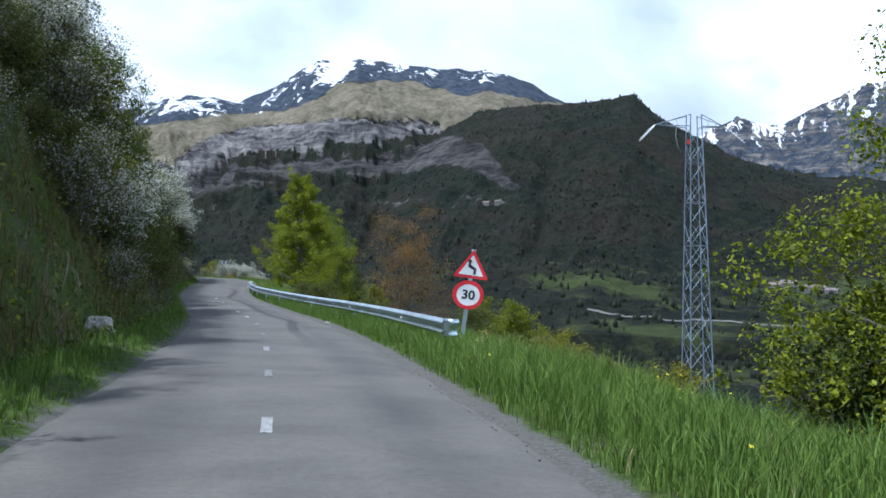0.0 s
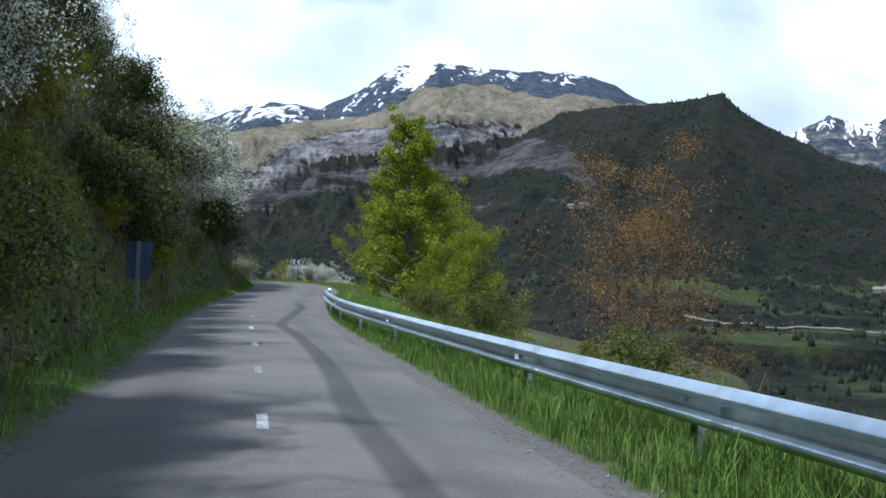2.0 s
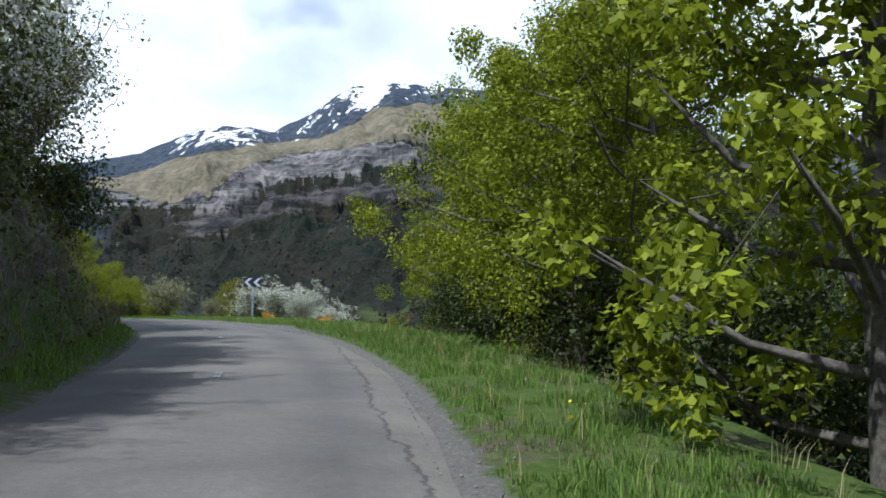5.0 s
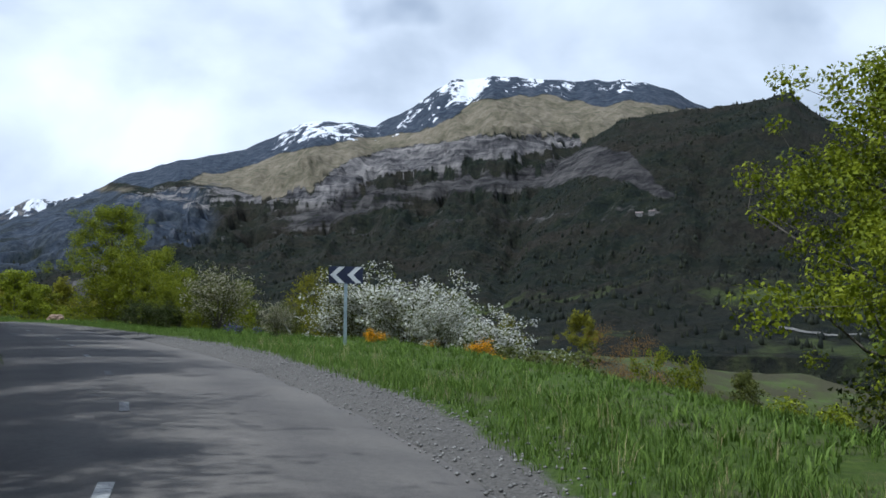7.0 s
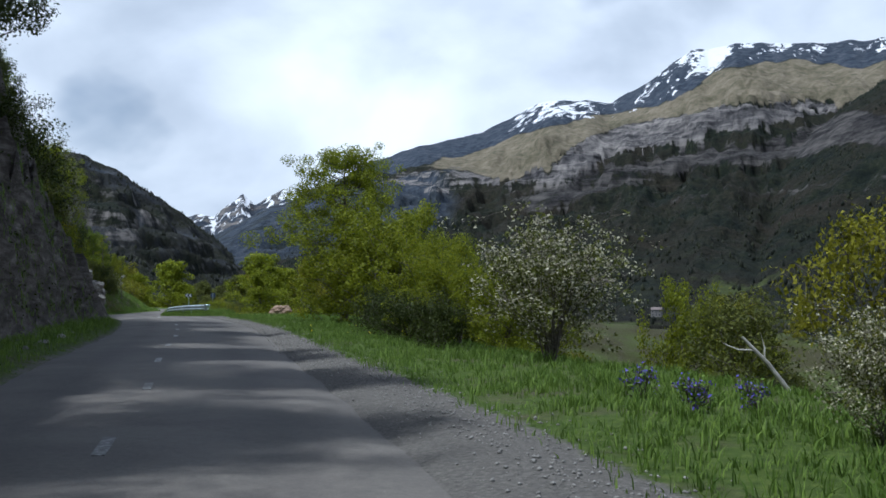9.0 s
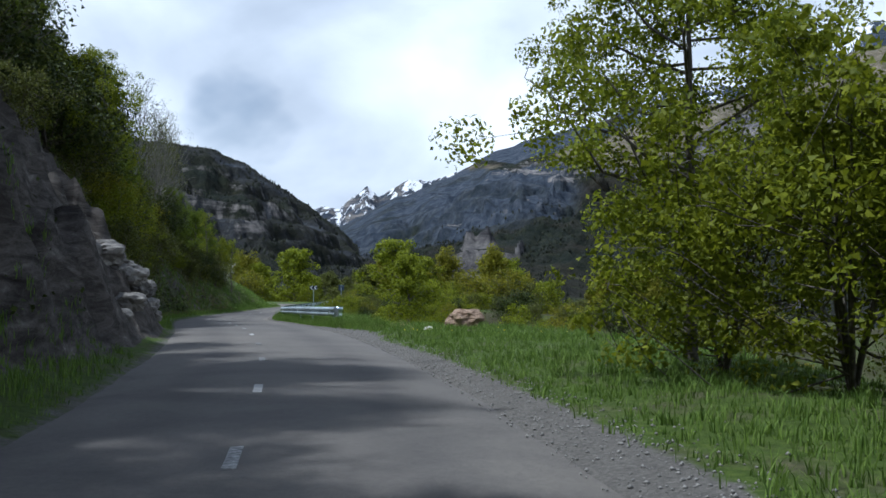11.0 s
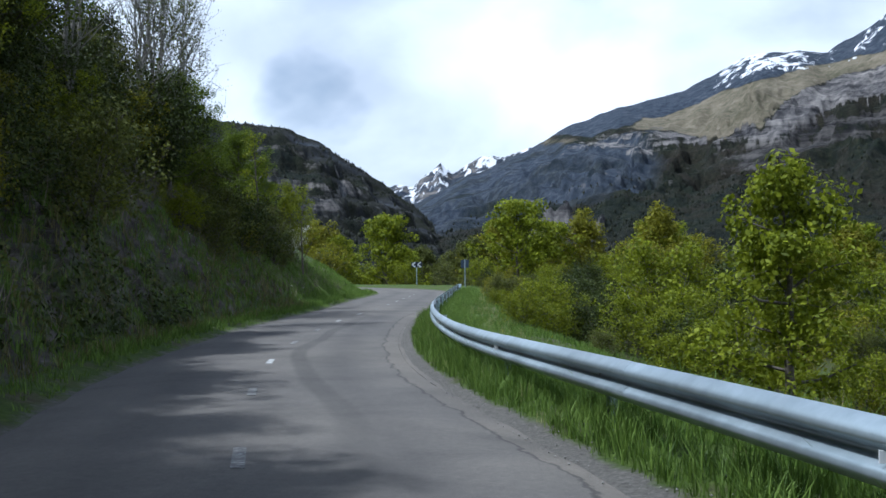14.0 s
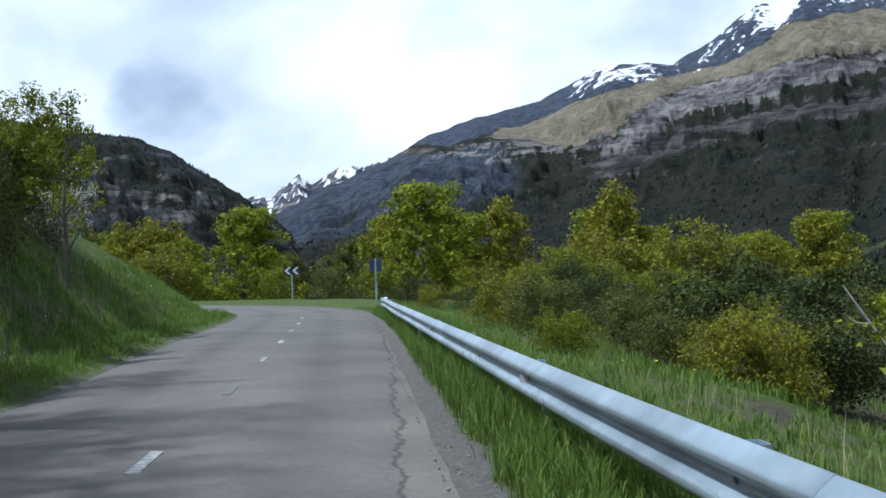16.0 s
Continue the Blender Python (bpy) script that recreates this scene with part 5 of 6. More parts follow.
def bank_cover(name, s0, s1, f0, f1, n, leaf, mat, label, seed, lift=0.35):
    """Ivy, twigs and dead stalks that clothe the bank, as one mass."""
    rng = np.random.default_rng(seed)
    s = rng.uniform(s0, s1, n)
    w = np.interp(s, LS, LINE[:, 3])
    f = f0 + (f1 - f0) * rng.random(n) ** 1.4
    d = -(w + TOE(s) * 0.85 + f)
    x, y, z = world_of(s, d)
    z = z + height(s, d, x, y)
    keep = fbm(x * 0.6 + z * 0.4, y * 0.6 - z * 0.4, 3, seed) > 0.42
    s, x, y, z = s[keep], x[keep], y[keep], z[keep]
    m = len(x)
    out = rng.random(m) ** 2 * lift
    tx, ty = np.interp(s, LS, TAN[:, 0]), np.interp(s, LS, TAN[:, 1])
    pos = np.stack([x + ty * out, y - tx * out, z + out * 0.6], 1)
    nrm = np.stack([ty * 0.8, -tx * 0.8, 0 * tx + 0.6], 1) + rng.normal(size=(m, 3)) * 0.5
    nrm /= np.linalg.norm(nrm, axis=1)[:, None]
    t = np.cross(nrm, rng.normal(size=(m, 3)) + np.array([0, 0, 0.3])) if leaf < 0.2 else rng.normal(size=(m, 3)) * 0.45 + np.array([0, 0, -1.0])
    t /= np.linalg.norm(t, axis=1)[:, None]
    b = np.cross(nrm, t)
    L = leaf * rng.uniform(0.5, 1.5, m)[:, None]
    W = L * (0.55 if leaf < 0.2 else 0.022)
    v = np.stack([pos - t * L * 0.5, pos + b * W * 0.5, pos + t * L * 0.5 - nrm * L * 0.15, pos - b * W * 0.5], 1)
    me = mesh_of(name, v.reshape(-1, 3), np.arange(m * 4).reshape(-1, 4), mat)
    return tagged(new(name, me), label, "vegetation", kind="stuff")


def flower_heads(name, s0, s1, side, n, mat, tall, label, seed, e0, e1, head=0.018):
    """Small blossoms standing in the verge, as one mass."""
    rng = np.random.default_rng(seed)
    c = rng.uniform(s0, s1, max(n // 12, 1))
    s = rng.choice(c, n) + rng.normal(size=n) * 0.5
    w = np.interp(s, LS, LINE[:, 3])
    d = side * (w + rng.uniform(e0, e1, n))
    x, y, z = world_of(s, d)
    z = z + height(s, d, x, y) + tall * rng.uniform(0.5, 1.1, n)
    k = 6
    a = np.arange(k) * 2 * np.pi / k
    r = head * rng.uniform(0.6, 1.3, n)
    tilt = rng.normal(size=(n, 2)) * 0.5
    v = np.stack([x[:, None] + r[:, None] * np.cos(a), y[:, None] + r[:, None] * np.sin(a), z[:, None] + r[:, None] * (np.cos(a) * tilt[:, :1] + np.sin(a) * tilt[:, 1:])], -1)
    me = mesh_of(name, v.reshape(-1, 3), np.arange(n * k).reshape(-1, k), mat)
    return tagged(new(name, me), label, "flowers", kind="stuff")


def house(x, y, z, w, d, h, turn, wall=None):
    root = new("house")
    part("wall", box_bm(w, d, h + 3, (0, 0, h / 2 - 1.5), 0), wall or M_WALLPAINT, root)
    bm = bmesh.new()
    rise = d * 0.42
    o = 0.35
    v = [bm.verts.new(q) for q in ((-w / 2 - o, -d / 2 - o, h - 0.1), (w / 2 + o, -d / 2 - o, h - 0.1), (w / 2 + o, d / 2 + o, h - 0.1), (-w / 2 - o, d / 2 + o, h - 0.1), (-w / 2 - o, 0, h + rise), (w / 2 + o, 0, h + rise))]
    for q in ((0, 1, 5, 4), (2, 3, 4, 5), (0, 4, 3), (1, 2, 5), (0, 3, 2, 1)):
        bm.faces.new([v[i] for i in q])
    part("roof", bm, M_ROOF, root)
    for i in range(int(w // 3)):
        for lvl in range(int(h // 2.7)):
            part("window", box_bm(0.9, 0.12, 1.2, (-w / 2 + 1.6 + i * 3, -d / 2 - 0.02, 1.5 + lvl * 2.7), 0), M_GLASSDARK, root)
    root.matrix_world = pose(x, y, z, 0, 0, turn)
    return tagged(root, "pale plastered village house with a dark slate roof", "house", "village houses across the valley")


def far_point(az, r):
    x, y, z, *rest = land(np.array([float(az)]), np.array([float(r)]))
    return float(x[0]), float(y[0]), float(z[0])


# ================= the place =================
build_ground()
build_road()
build_dashes()
build_land()
build_far_wood()
for az, r, w, h in ((-21.3, 1180, 14, 6), (-22.0, 1195, 18, 6), (-22.9, 1170, 13, 6), (-23.6, 1200, 16, 7), (-24.4, 1180, 14, 6), (-21.7, 1215, 12, 6), (-23.2, 1225, 15, 6), (-3.8, 1500, 11, 4), (-4.5, 1490, 9, 4), (12.2, 1150, 16, 6), (11.6, 1160, 10, 5), (9.0, 900, 9, 6)):
    x, y, z = far_point(az, r)
    house(x, y, z, w, w * 0.55, h, az + RNG.uniform(-15, 15))


def valley_road():
    """A pale track along the far valley floor."""
    az = np.arange(-27, -11.5, 0.25)
    r = 716 + 6 * np.sin(az * 0.5)
    vs = []
    for dr in (-2.2, 0, 2.2):
        x, y, z, *rest = land(az, r + dr)
        vs.append(np.stack([x, y, z + 1.6 - (dr != 0) * 0.8], 1))
    v = np.stack(vs, 1).reshape(-1, 3)
    me = mesh_of("valley_road", v, grid_faces(len(az), 3), M_TRACK)
    tagged(new("valley_road", me), "pale track along the far valley floor", "road", kind="structure")


valley_road()
guard_rail([(18.3, 3.12), (25, 3.02), (31, 2.93), (38, 2.72), (45, 2.45), (53, 2.12), (62, 1.95)], 0.65, "galvanised steel guard rail on the grassy outer verge", True, True, 3, FLAT_WAVE, M_ZINC)
guard_rail([(166.3, 2.85), (171, 2.6), (182, 2.85), (190, 3.02), (202, 3.02), (211, 2.85), (226, 2.85), (235, 2.95)], 0.66, "galvanised steel guard rail round the outer bend", True, True, 6)
speed_sign(0.45, 20.9, 3, 1.54, 6)
chevron_sign(-23.4, 108.7, 14, 5.33, "double chevron board on a steel post in the verge")
chevron_sign(-118.9, 234.4, 28, 5.95, "double chevron board at the far bend before shrubs", 1.3)
back_of_sign(-14.25, 51.2, 6, 3.26, 0.6, 0.9, "blue-grey back of a road sign by the bank")
back_of_sign(-104.4, 219.4, 28, 6.15, 0.6, 0.6, "back of a road sign beyond the guard rail")
pylon(12.1, 46.4, 10.6, 8)
stone("boulder", -55.15, 153.3, (0.52, 0.4, 0.36), M_ROCKRED, 3, "large reddish broken boulder lying in the grass", 20, 0.0)
stone("stone", -54.5, 149.8, (0.13, 0.11, 0.1), M_STONE, 5, "small pale stone in the grass beside the boulder", 0)
stone("stone", -6.3, 18.7, (0.3, 0.24, 0.27), M_STONE, 8, "pale yellowish stone on the grass by the bank", 30)
for k, (s, d, r) in enumerate(((157.6, -3.3, 0.4), (158.8, -3.2, 0.5), (160.2, -3.3, 0.6), (161.6, -3.05, 0.5), (162.8, -2.95, 0.45), (163.8, -2.85, 0.34), (159.6, -3.9, 0.7), (161.2, -3.95, 0.75), (162.8, -3.6, 0.6), (164.4, -3.2, 0.4), (131.5, -2.75, 0.12), (134.0, -2.8, 0.16), (136.5, -2.85, 0.13), (129.0, -2.7, 0.1))):
    x, y, z = world_of(s, d)
    stone("stone", x, y, (r * 0.85, r * 0.7, r * 0.55), M_GREYROCK, 11 + k, "grey broken rock at the foot of the bank", k * 40, 0.55)["group"] = "fallen rocks"
stone("stone", -3.3, 29.8, (0.07, 0.06, 0.045), M_STONE, 9, "small white stone lying at the asphalt edge", 0)

# plants
plant("ash", 1, 9.0, 2.5, 1, 46, 0.05, 30000, 0.12, M_FRESH, 0.17, up=0.75, label="tall bright green tree with fresh spring leaves")
plant("maple", 2, 9.0, 3.2, 1, 26, 0.04, 24000, 0.115, M_GREEN, 0.24, label="broad green roadside tree with fresh leaves", plain=True)
plant("maplef", 22, 9.0, 3.2, 1, 26, 0.04, 24000, 0.105, M_FRESH, 0.24, label="broad yellow-green roadside tree in new leaf")
plant("canopy", 33, 9.0, 4.0, 1, 34, 0.26, 40000, 0.1, M_FRESH, 0.14, thick=0.016, up=0.5, label="spreading tree with clumps of yellow-green leaves on dark limbs")
# leaf colour darker than the canopy tree's, for trees on their shaded side
plant("shade", 27, 9.0, 3.6, 1, 24, 0.26, 12000, 0.105, M_GREEN, 0.16, thick=0.018, label="dark-limbed tree with sparse green leaves")
plant("hazel", 24, 4.4, 2.3, 7, 7, 0.06, 15000, 0.088, M_LIME, 0.15, label="tall yellow-green shrub with many thin stems", name="shrub", category="shrub", plain=True)
plant("ochre", 25, 3.2, 1.7, 6, 7, 0.03, 6200, 0.09, M_GOLD, 0.27, label="golden olive bush in new leaf", name="bush", category="bush", plain=True)
plant("woody", 26, 10.0, 4.4, 1, 20, 0.03, 6000, 0.36, M_GOLD, 0.24, label="rounded golden tree of the valley wood", plain=True)
plant("rusty", 3, 8.0, 2.6, 4, 14, 0.06, 18000, 0.06, M_RUST, 0.24, thick=0.012, label="thin tree with rust-brown young leaves")
plant("may", 4, 3.0, 1.6, 11, 7, 0.1, 20000, 0.085, M_OLIVE, 0.19, M_BLOSSOM, 0.66, up=1.2, label="flowering shrub covered in white blossom", name="shrub", category="shrub", plain=True)
plant("cream", 41, 3.2, 1.5, 12, 7, 0.15, 11000, 0.075, M_OLIVE, 0.17, M_CREAM, 0.5, up=1.5, label="twiggy shrub with cream blossom on upright branches", name="shrub", category="shrub", plain=True)
plant("grey", 5, 3.2, 1.6, 9, 7, 0.12, 6000, 0.085, M_OLIVE, 0.26, M_GREYBUD, 0.5, up=1.2, label="grey-white budding shrub on the bank", name="shrub", category="shrub", plain=True)
plant("bush", 6, 2.6, 1.5, 7, 7, 0.03, 6500, 0.088, M_LIME, 0.28, label="leafy green bush on the slope", name="bush", category="bush", plain=True)
plant("olive", 7, 2.8, 1.5, 7, 7, 0.03, 6500, 0.084, M_OLIVE, 0.28, label="olive green scrubby bush with thin twigs", name="bush", category="bush", plain=True)
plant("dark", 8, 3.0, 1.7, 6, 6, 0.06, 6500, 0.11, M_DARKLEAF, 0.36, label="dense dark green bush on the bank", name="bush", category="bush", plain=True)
plant("golden", 9, 3.4, 1.4, 6, 8, 0.02, 7000, 0.088, M_FRESH, 0.27, label="yellow-green bush with young leaves", name="bush", category="bush", plain=True)
plant("gorse", 10, 0.7, 0.5, 6, 4, 0.1, 3000, 0.06, M_OLIVE, 0.4, M_GORSE, 0.78, label="low bush with orange-yellow flowers", name="flowering_bush", category="bush")
plant("iris", 16, 0.45, 0.2, 7, 3, 0.3, 260, 0.05, M_GRASS, 0.4, M_IRIS, 0.45, label="clump of violet iris flowers", name="flower_clump", category="flowers")
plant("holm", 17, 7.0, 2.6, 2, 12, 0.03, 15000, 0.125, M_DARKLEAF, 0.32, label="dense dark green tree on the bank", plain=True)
plant("solo", 18, 4.0, 1.15, 1, 18, 0.12, 9500, 0.1, M_FRESH, 0.34, label="small bright green tree standing alone in the grass")
# undergrowth whose dark leaf colour stands in for shade
plant("thicket", 19, 3.0, 1.8, 7, 7, 0.04, 9000, 0.092, M_DARKLEAF, 0.34, label="dense thicket, its leaves coloured dark like the shade below trees", name="bush", category="bush", plain=True)
plant("bare", 11, 12.0, 1.8, 4, 16, 0.2, 2500, 0.09, M_OLIVE, 0.22, bark=M_PALEBARK, up=1.8, thick=0.01, label="tall tree with bare pale branches")
plant("sapling", 12, 5.0, 0.7, 1, 12, 0.2, 1300, 0.09, M_FRESH, 0.35, up=1.2, thick=0.012, label="slender young tree with sparse leaves")
plant("wood", 13, 10.0, 4.2, 1, 20, 0.03, 6000, 0.36, M_LIME, 0.24, label="rounded green tree of the valley wood", plain=True)
plant("woodg", 14, 10.0, 4.4, 1, 20, 0.03, 6000, 0.36, M_FRESH, 0.24, label="rounded yellow-green tree of the valley wood", plain=True)
plant("woodo", 15, 10.0, 4.4, 1, 20, 0.03, 6000, 0.36, M_OLIVE, 0.24, label="rounded olive green tree of the valley wood", plain=True)

put("ash", -10.1, 72.1, 0.95)
put("maplef", -6.9, 67.6, 0.55)
put("maplef", -8.3, 69.4, 0.44)
put("rusty", -1.9, 55.3, 0.95)
put("maplef", 6.4, 12.2, 0.66)
put("holm", 6.9, 12.9, 0.45)
put("hazel", 6.1, 12.7, 0.85)
put("thicket", 5.7, 12.2, 0.75)
put("thicket", 6.4, 10.9, 0.8)
put("maplef", -11.4, 82.2, 0.74)
for x, y, k in ((-10.6, 79.6, 0.8), (-11.6, 84.4, 0.76)):
    put("canopy", x, y, k, group="outer slope trees")
for x, y, k in ((-13.8, 97.6, 0.6), (-12.4, 90.2, 0.78), (-11.6, 86.6, 0.8)):
    put("canopy", x, y, k, group="outer slope trees")
for x, y, k in ((-12.0, 94.0, 0.62), (-10.4, 85.0, 0.85), (-11.7, 91.6, 0.8), (-10.4, 88.4, 0.8), (-12.6, 93.0, 0.7)):
    put("shade", x, y, k, group="outer slope trees")
# thickets added to fill the gap under the crowns with a shade-dark colour
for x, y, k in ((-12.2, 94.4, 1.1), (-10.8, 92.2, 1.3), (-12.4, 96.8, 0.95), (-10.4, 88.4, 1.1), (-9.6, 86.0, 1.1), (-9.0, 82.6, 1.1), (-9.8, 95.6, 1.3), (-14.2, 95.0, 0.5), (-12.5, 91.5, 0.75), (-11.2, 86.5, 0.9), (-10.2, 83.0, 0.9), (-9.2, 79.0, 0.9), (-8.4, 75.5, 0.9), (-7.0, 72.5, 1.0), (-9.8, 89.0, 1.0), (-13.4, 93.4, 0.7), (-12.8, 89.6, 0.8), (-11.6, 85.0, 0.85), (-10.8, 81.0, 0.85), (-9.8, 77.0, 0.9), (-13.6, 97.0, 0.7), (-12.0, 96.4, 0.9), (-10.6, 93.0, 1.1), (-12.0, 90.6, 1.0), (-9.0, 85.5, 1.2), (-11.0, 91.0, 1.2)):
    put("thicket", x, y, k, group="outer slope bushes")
# dark-leaved trees added behind, so that the space below looks shaded
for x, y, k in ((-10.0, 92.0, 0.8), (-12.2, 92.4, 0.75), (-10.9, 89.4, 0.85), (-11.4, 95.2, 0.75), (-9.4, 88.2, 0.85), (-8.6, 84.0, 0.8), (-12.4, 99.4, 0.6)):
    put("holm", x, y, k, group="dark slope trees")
for i in range(14):
    s, e = RNG.uniform(22, 62), RNG.uniform(10, 24)
    x, y, z = world_of(s, e)
    put(("olive", "ochre", "olive", "olive")[i % 4], x, y, RNG.uniform(0.5, 0.9), group="outer slope bushes")
for x, y, k in ((-22.6, 113.4, 0.66), (-20.8, 112.8, 0.62), (-24.5, 114.6, 0.58), (-19.2, 112.4, 0.48)):
    put("may", x, y, k * 1.1, group="white flowering shrubs", wide=1.3, sink=0.45)
for x, y, k in ((-23.2, 111.2, 0.55), (-21.5, 110.3, 0.5), (-20.4, 109.7, 0.75), (-19.9, 109.3, 0.55), (-17.1, 106.6, 0.85), (-17.9, 107.0, 0.6), (-16.3, 106.0, 0.6)):
    put("gorse", x, y, k, group="orange flowering bushes")
put("cream", -31.5, 122.1, 0.74, wide=1.2, sink=0.4)
put("may", -21.0, 108.0, 0.35)
put("olive", -28.2, 121.0, 0.6)
put("ochre", -26.4, 117.6, 0.75, wide=0.8)
put("cream", -26.6, 113.7, 0.34, sink=0.25)
put("iris", -28.2, 115.0, 1.0)
put("iris", -27.7, 115.4, 0.9)
put("iris", -28.9, 116.2, 1.0)
put("hazel", -30.4, 131.6, 1.0, wide=0.55)
put("canopy", -44.8, 140.5, 0.74)
put("maplef", -41.4, 139.4, 0.5)
put("maplef", -38.6, 135.6, 0.42)
put("maplef", -36.2, 134.0, 0.36)
for x, y, k in ((-40.2, 135.2, 0.95), (-42.2, 137.2, 0.95), (-38.0, 133.4, 0.75), (-44.0, 139.1, 0.8), (-36.4, 135.6, 0.95), (-37.0, 132.2, 0.55)):
    put("hazel", x, y, k, group="bushes by the lay-by")
for s, d, k in ((133.6, 5.9, 0.58), (131.2, 6.1, 0.5), (129.0, 6.5, 0.42)):
    x, y, z = world_of(s, d)
    put("hazel", x, y, k, group="bushes by the lay-by")
# dark thickets added under the hazels in place of their shade
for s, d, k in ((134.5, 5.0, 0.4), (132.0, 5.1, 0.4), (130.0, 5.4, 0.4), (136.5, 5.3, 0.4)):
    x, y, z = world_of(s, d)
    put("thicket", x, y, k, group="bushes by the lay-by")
put("golden", -78.7, 192.4, 1.5)
put("golden", -76.3, 188.6, 1.0)
put("solo", -70.0, 175.5, 1.35, wide=1.0)
for x, y, k in ((-76.5, 186.4, 0.7), (-78.5, 188.6, 0.75), (-74.2, 184.2, 0.75), (-71.5, 181.0, 0.5)):
    put("golden", x, y, k, group="bushes below the rail")
for i in range(90):
    s, e = RNG.uniform(200, 252), 6.5 + 44 * RNG.random() ** 1.1
    x, y, z = world_of(s, e)
    k = RNG.uniform(0.45, 0.85) + 0.012 * e
    if e > 20:
        mass_put(("golden", "olive", "ochre", "bush", "olive", "dark")[i % 6], x, y, k, 0.5)
    else:
        put(("golden", "olive", "ochre", "olive", "dark", "bush")[i % 6], x, y, k * 0.85, group="bushes below the rail", sink=0.5)

for i in range(22):
    s, e = RNG.uniform(198, 240), RNG.uniform(5.0, 8.5)
    x, y, z = world_of(s, e)
    put(("olive", "ochre", "bush")[i % 3], x, y, RNG.uniform(0.35, 0.6), group="bushes below the rail", sink=0.25)
for i in range(40):
    s, e = RNG.uniform(203, 246), RNG.uniform(8, 30)
    x, y, z = world_of(s, e)
    put(("olive", "dark", "bush", "olive", "thicket")[i % 5], x, y, RNG.uniform(0.45, 0.8), group="bushes below the rail", sink=0.3)
put("rusty", -16.3, 121.0, 0.72)
for s, e, k in ((50, 5.0, 0.5), (54, 6.0, 0.55), (58, 5.2, 0.5), (62, 6.2, 0.5), (45, 6.5, 0.6), (66, 5.5, 0.5)):
    x, y, z = world_of(s, e)
    put("olive", x, y, k, group="outer slope bushes")
for x, y, k in ((-13.2, 119.0, 1.2), (-11.0, 114.0, 1.2), (-13.0, 108.0, 0.9), (-9.5, 108.5, 1.2), (-11.5, 103.5, 1.0), (-8.0, 103.0, 1.2), (-17.5, 117.0, 0.7), (-25.0, 121.0, 0.9), (-21.5, 120.5, 0.8)):
    put("olive" if k > 0.95 else "golden", x, y, k, group="outer slope bushes")
for i in range(46):
    s, e = RNG.uniform(88, 150), 9 + 40 * RNG.random()
    x, y, z = world_of(s, e)
    if not (-48 < x < -28 and 128 < y < 142):
        mass_put(("olive", "dark", "ochre", "olive")[i % 4], x, y, RNG.uniform(0.6, 1.0))
for kind, x, y, k in (("hazel", 2.0, 30.5, 0.5), ("ochre", 3.6, 31.0, 0.6), ("olive", 5.0, 33.0, 0.65), ("hazel", 6.3, 35.0, 0.4), ("ochre", 8.2, 37.5, 0.55), ("olive", 0.9, 27.6, 0.45), ("olive", 7.2, 30.0, 0.5)):
    put(kind, x, y, k, group="outer slope bushes")
for i in range(44):
    s, e = RNG.uniform(48, 96), RNG.uniform(9, 34)
    x, y, z = world_of(s, e)
    mass_put(("olive", "dark", "ochre", "olive")[i % 4], x, y, RNG.uniform(0.4, 0.75))
# the bank on the inner side
for kind, x, y, k in (("maple", -95.1, 182.6, 0.52), ("maple", -93.8, 180.6, 0.5), ("holm", -92.0, 178.4, 0.6), ("maple", -98.6, 189.3, 0.5), ("maple", -100.2, 192.0, 0.42), ("hazel", -102.4, 196.0, 0.85)):
    put(kind, x, y, k, group="bank trees")
for s, d, k in ((113, -6.0, 0.75), (118, -6.8, 0.85), (123, -7.2, 0.9), (128, -7.2, 0.9), (133, -7.4, 0.9), (138, -7.4, 0.9), (143, -7.2, 0.9), (149, -7.0, 0.8)):
    x, y, z = world_of(s, d)
    put("holm", x, y, k, group="dark bank trees")
for i in range(78):
    s = 2 + 62 * (i + RNG.random()) / 78
    f = 0.1 + 3.6 * RNG.random()
    if (44 < s < 54 and f < 1.4) or (13 < s < 23 and f < 1.3):
        continue
    x, y, z = world_of(s, -1.95 - TOE(s) - f)
    put(("olive", "grey", "ochre", "dark", "olive", "may", "bush", "dark", "grey")[i % 9], x, y, RNG.uniform(0.4, 0.8), group="bank bushes", sink=0.25)
for i in range(72):
    s = 3 + 108 * (i + RNG.random()) / 72
    f = 0.2 + 7.5 * RNG.random() ** 1.2
    if 38 < s < 54 and f < 2.6:
        continue
    x, y, z = world_of(s, -1.95 - TOE(s) - f)
    put(("grey" if s < 34 and i % 7 in (0, 2) else ("dark", "olive", "bush", "grey", "dark", "olive", "grey")[i % 7]), x, y, RNG.uniform(0.5, 1.0), group="bank bushes", sink=0.35)
for x, y, k in ((-20.2, 75.4, 0.95), (-20.4, 72.0, 0.95), (-21.9, 77.6, 1.05), (-21.6, 80.0, 1.0)):
    put("may", x, y, k, group="blossoming bank shrubs", sink=0.0)
for x, y, k in ((-20.2, 70.2, 0.9), (-22.0, 79.0, 0.9), (-19.9, 66.8, 0.8), (-21.4, 75.0, 0.9)):
    put("grey", x, y, k, group="budding shrubs")
put("maple", -11.0, 32.3, 0.46)
for i in range(16):
    s = 6 + 46 * (i + RNG.random()) / 16
    x, y, z = world_of(s, -1.95 - TOE(s) - RNG.uniform(3.0, 5.0))
    put(("may", "grey")[i % 2], x, y, RNG.uniform(0.8, 1.25), group="budding shrubs", sink=0.2)
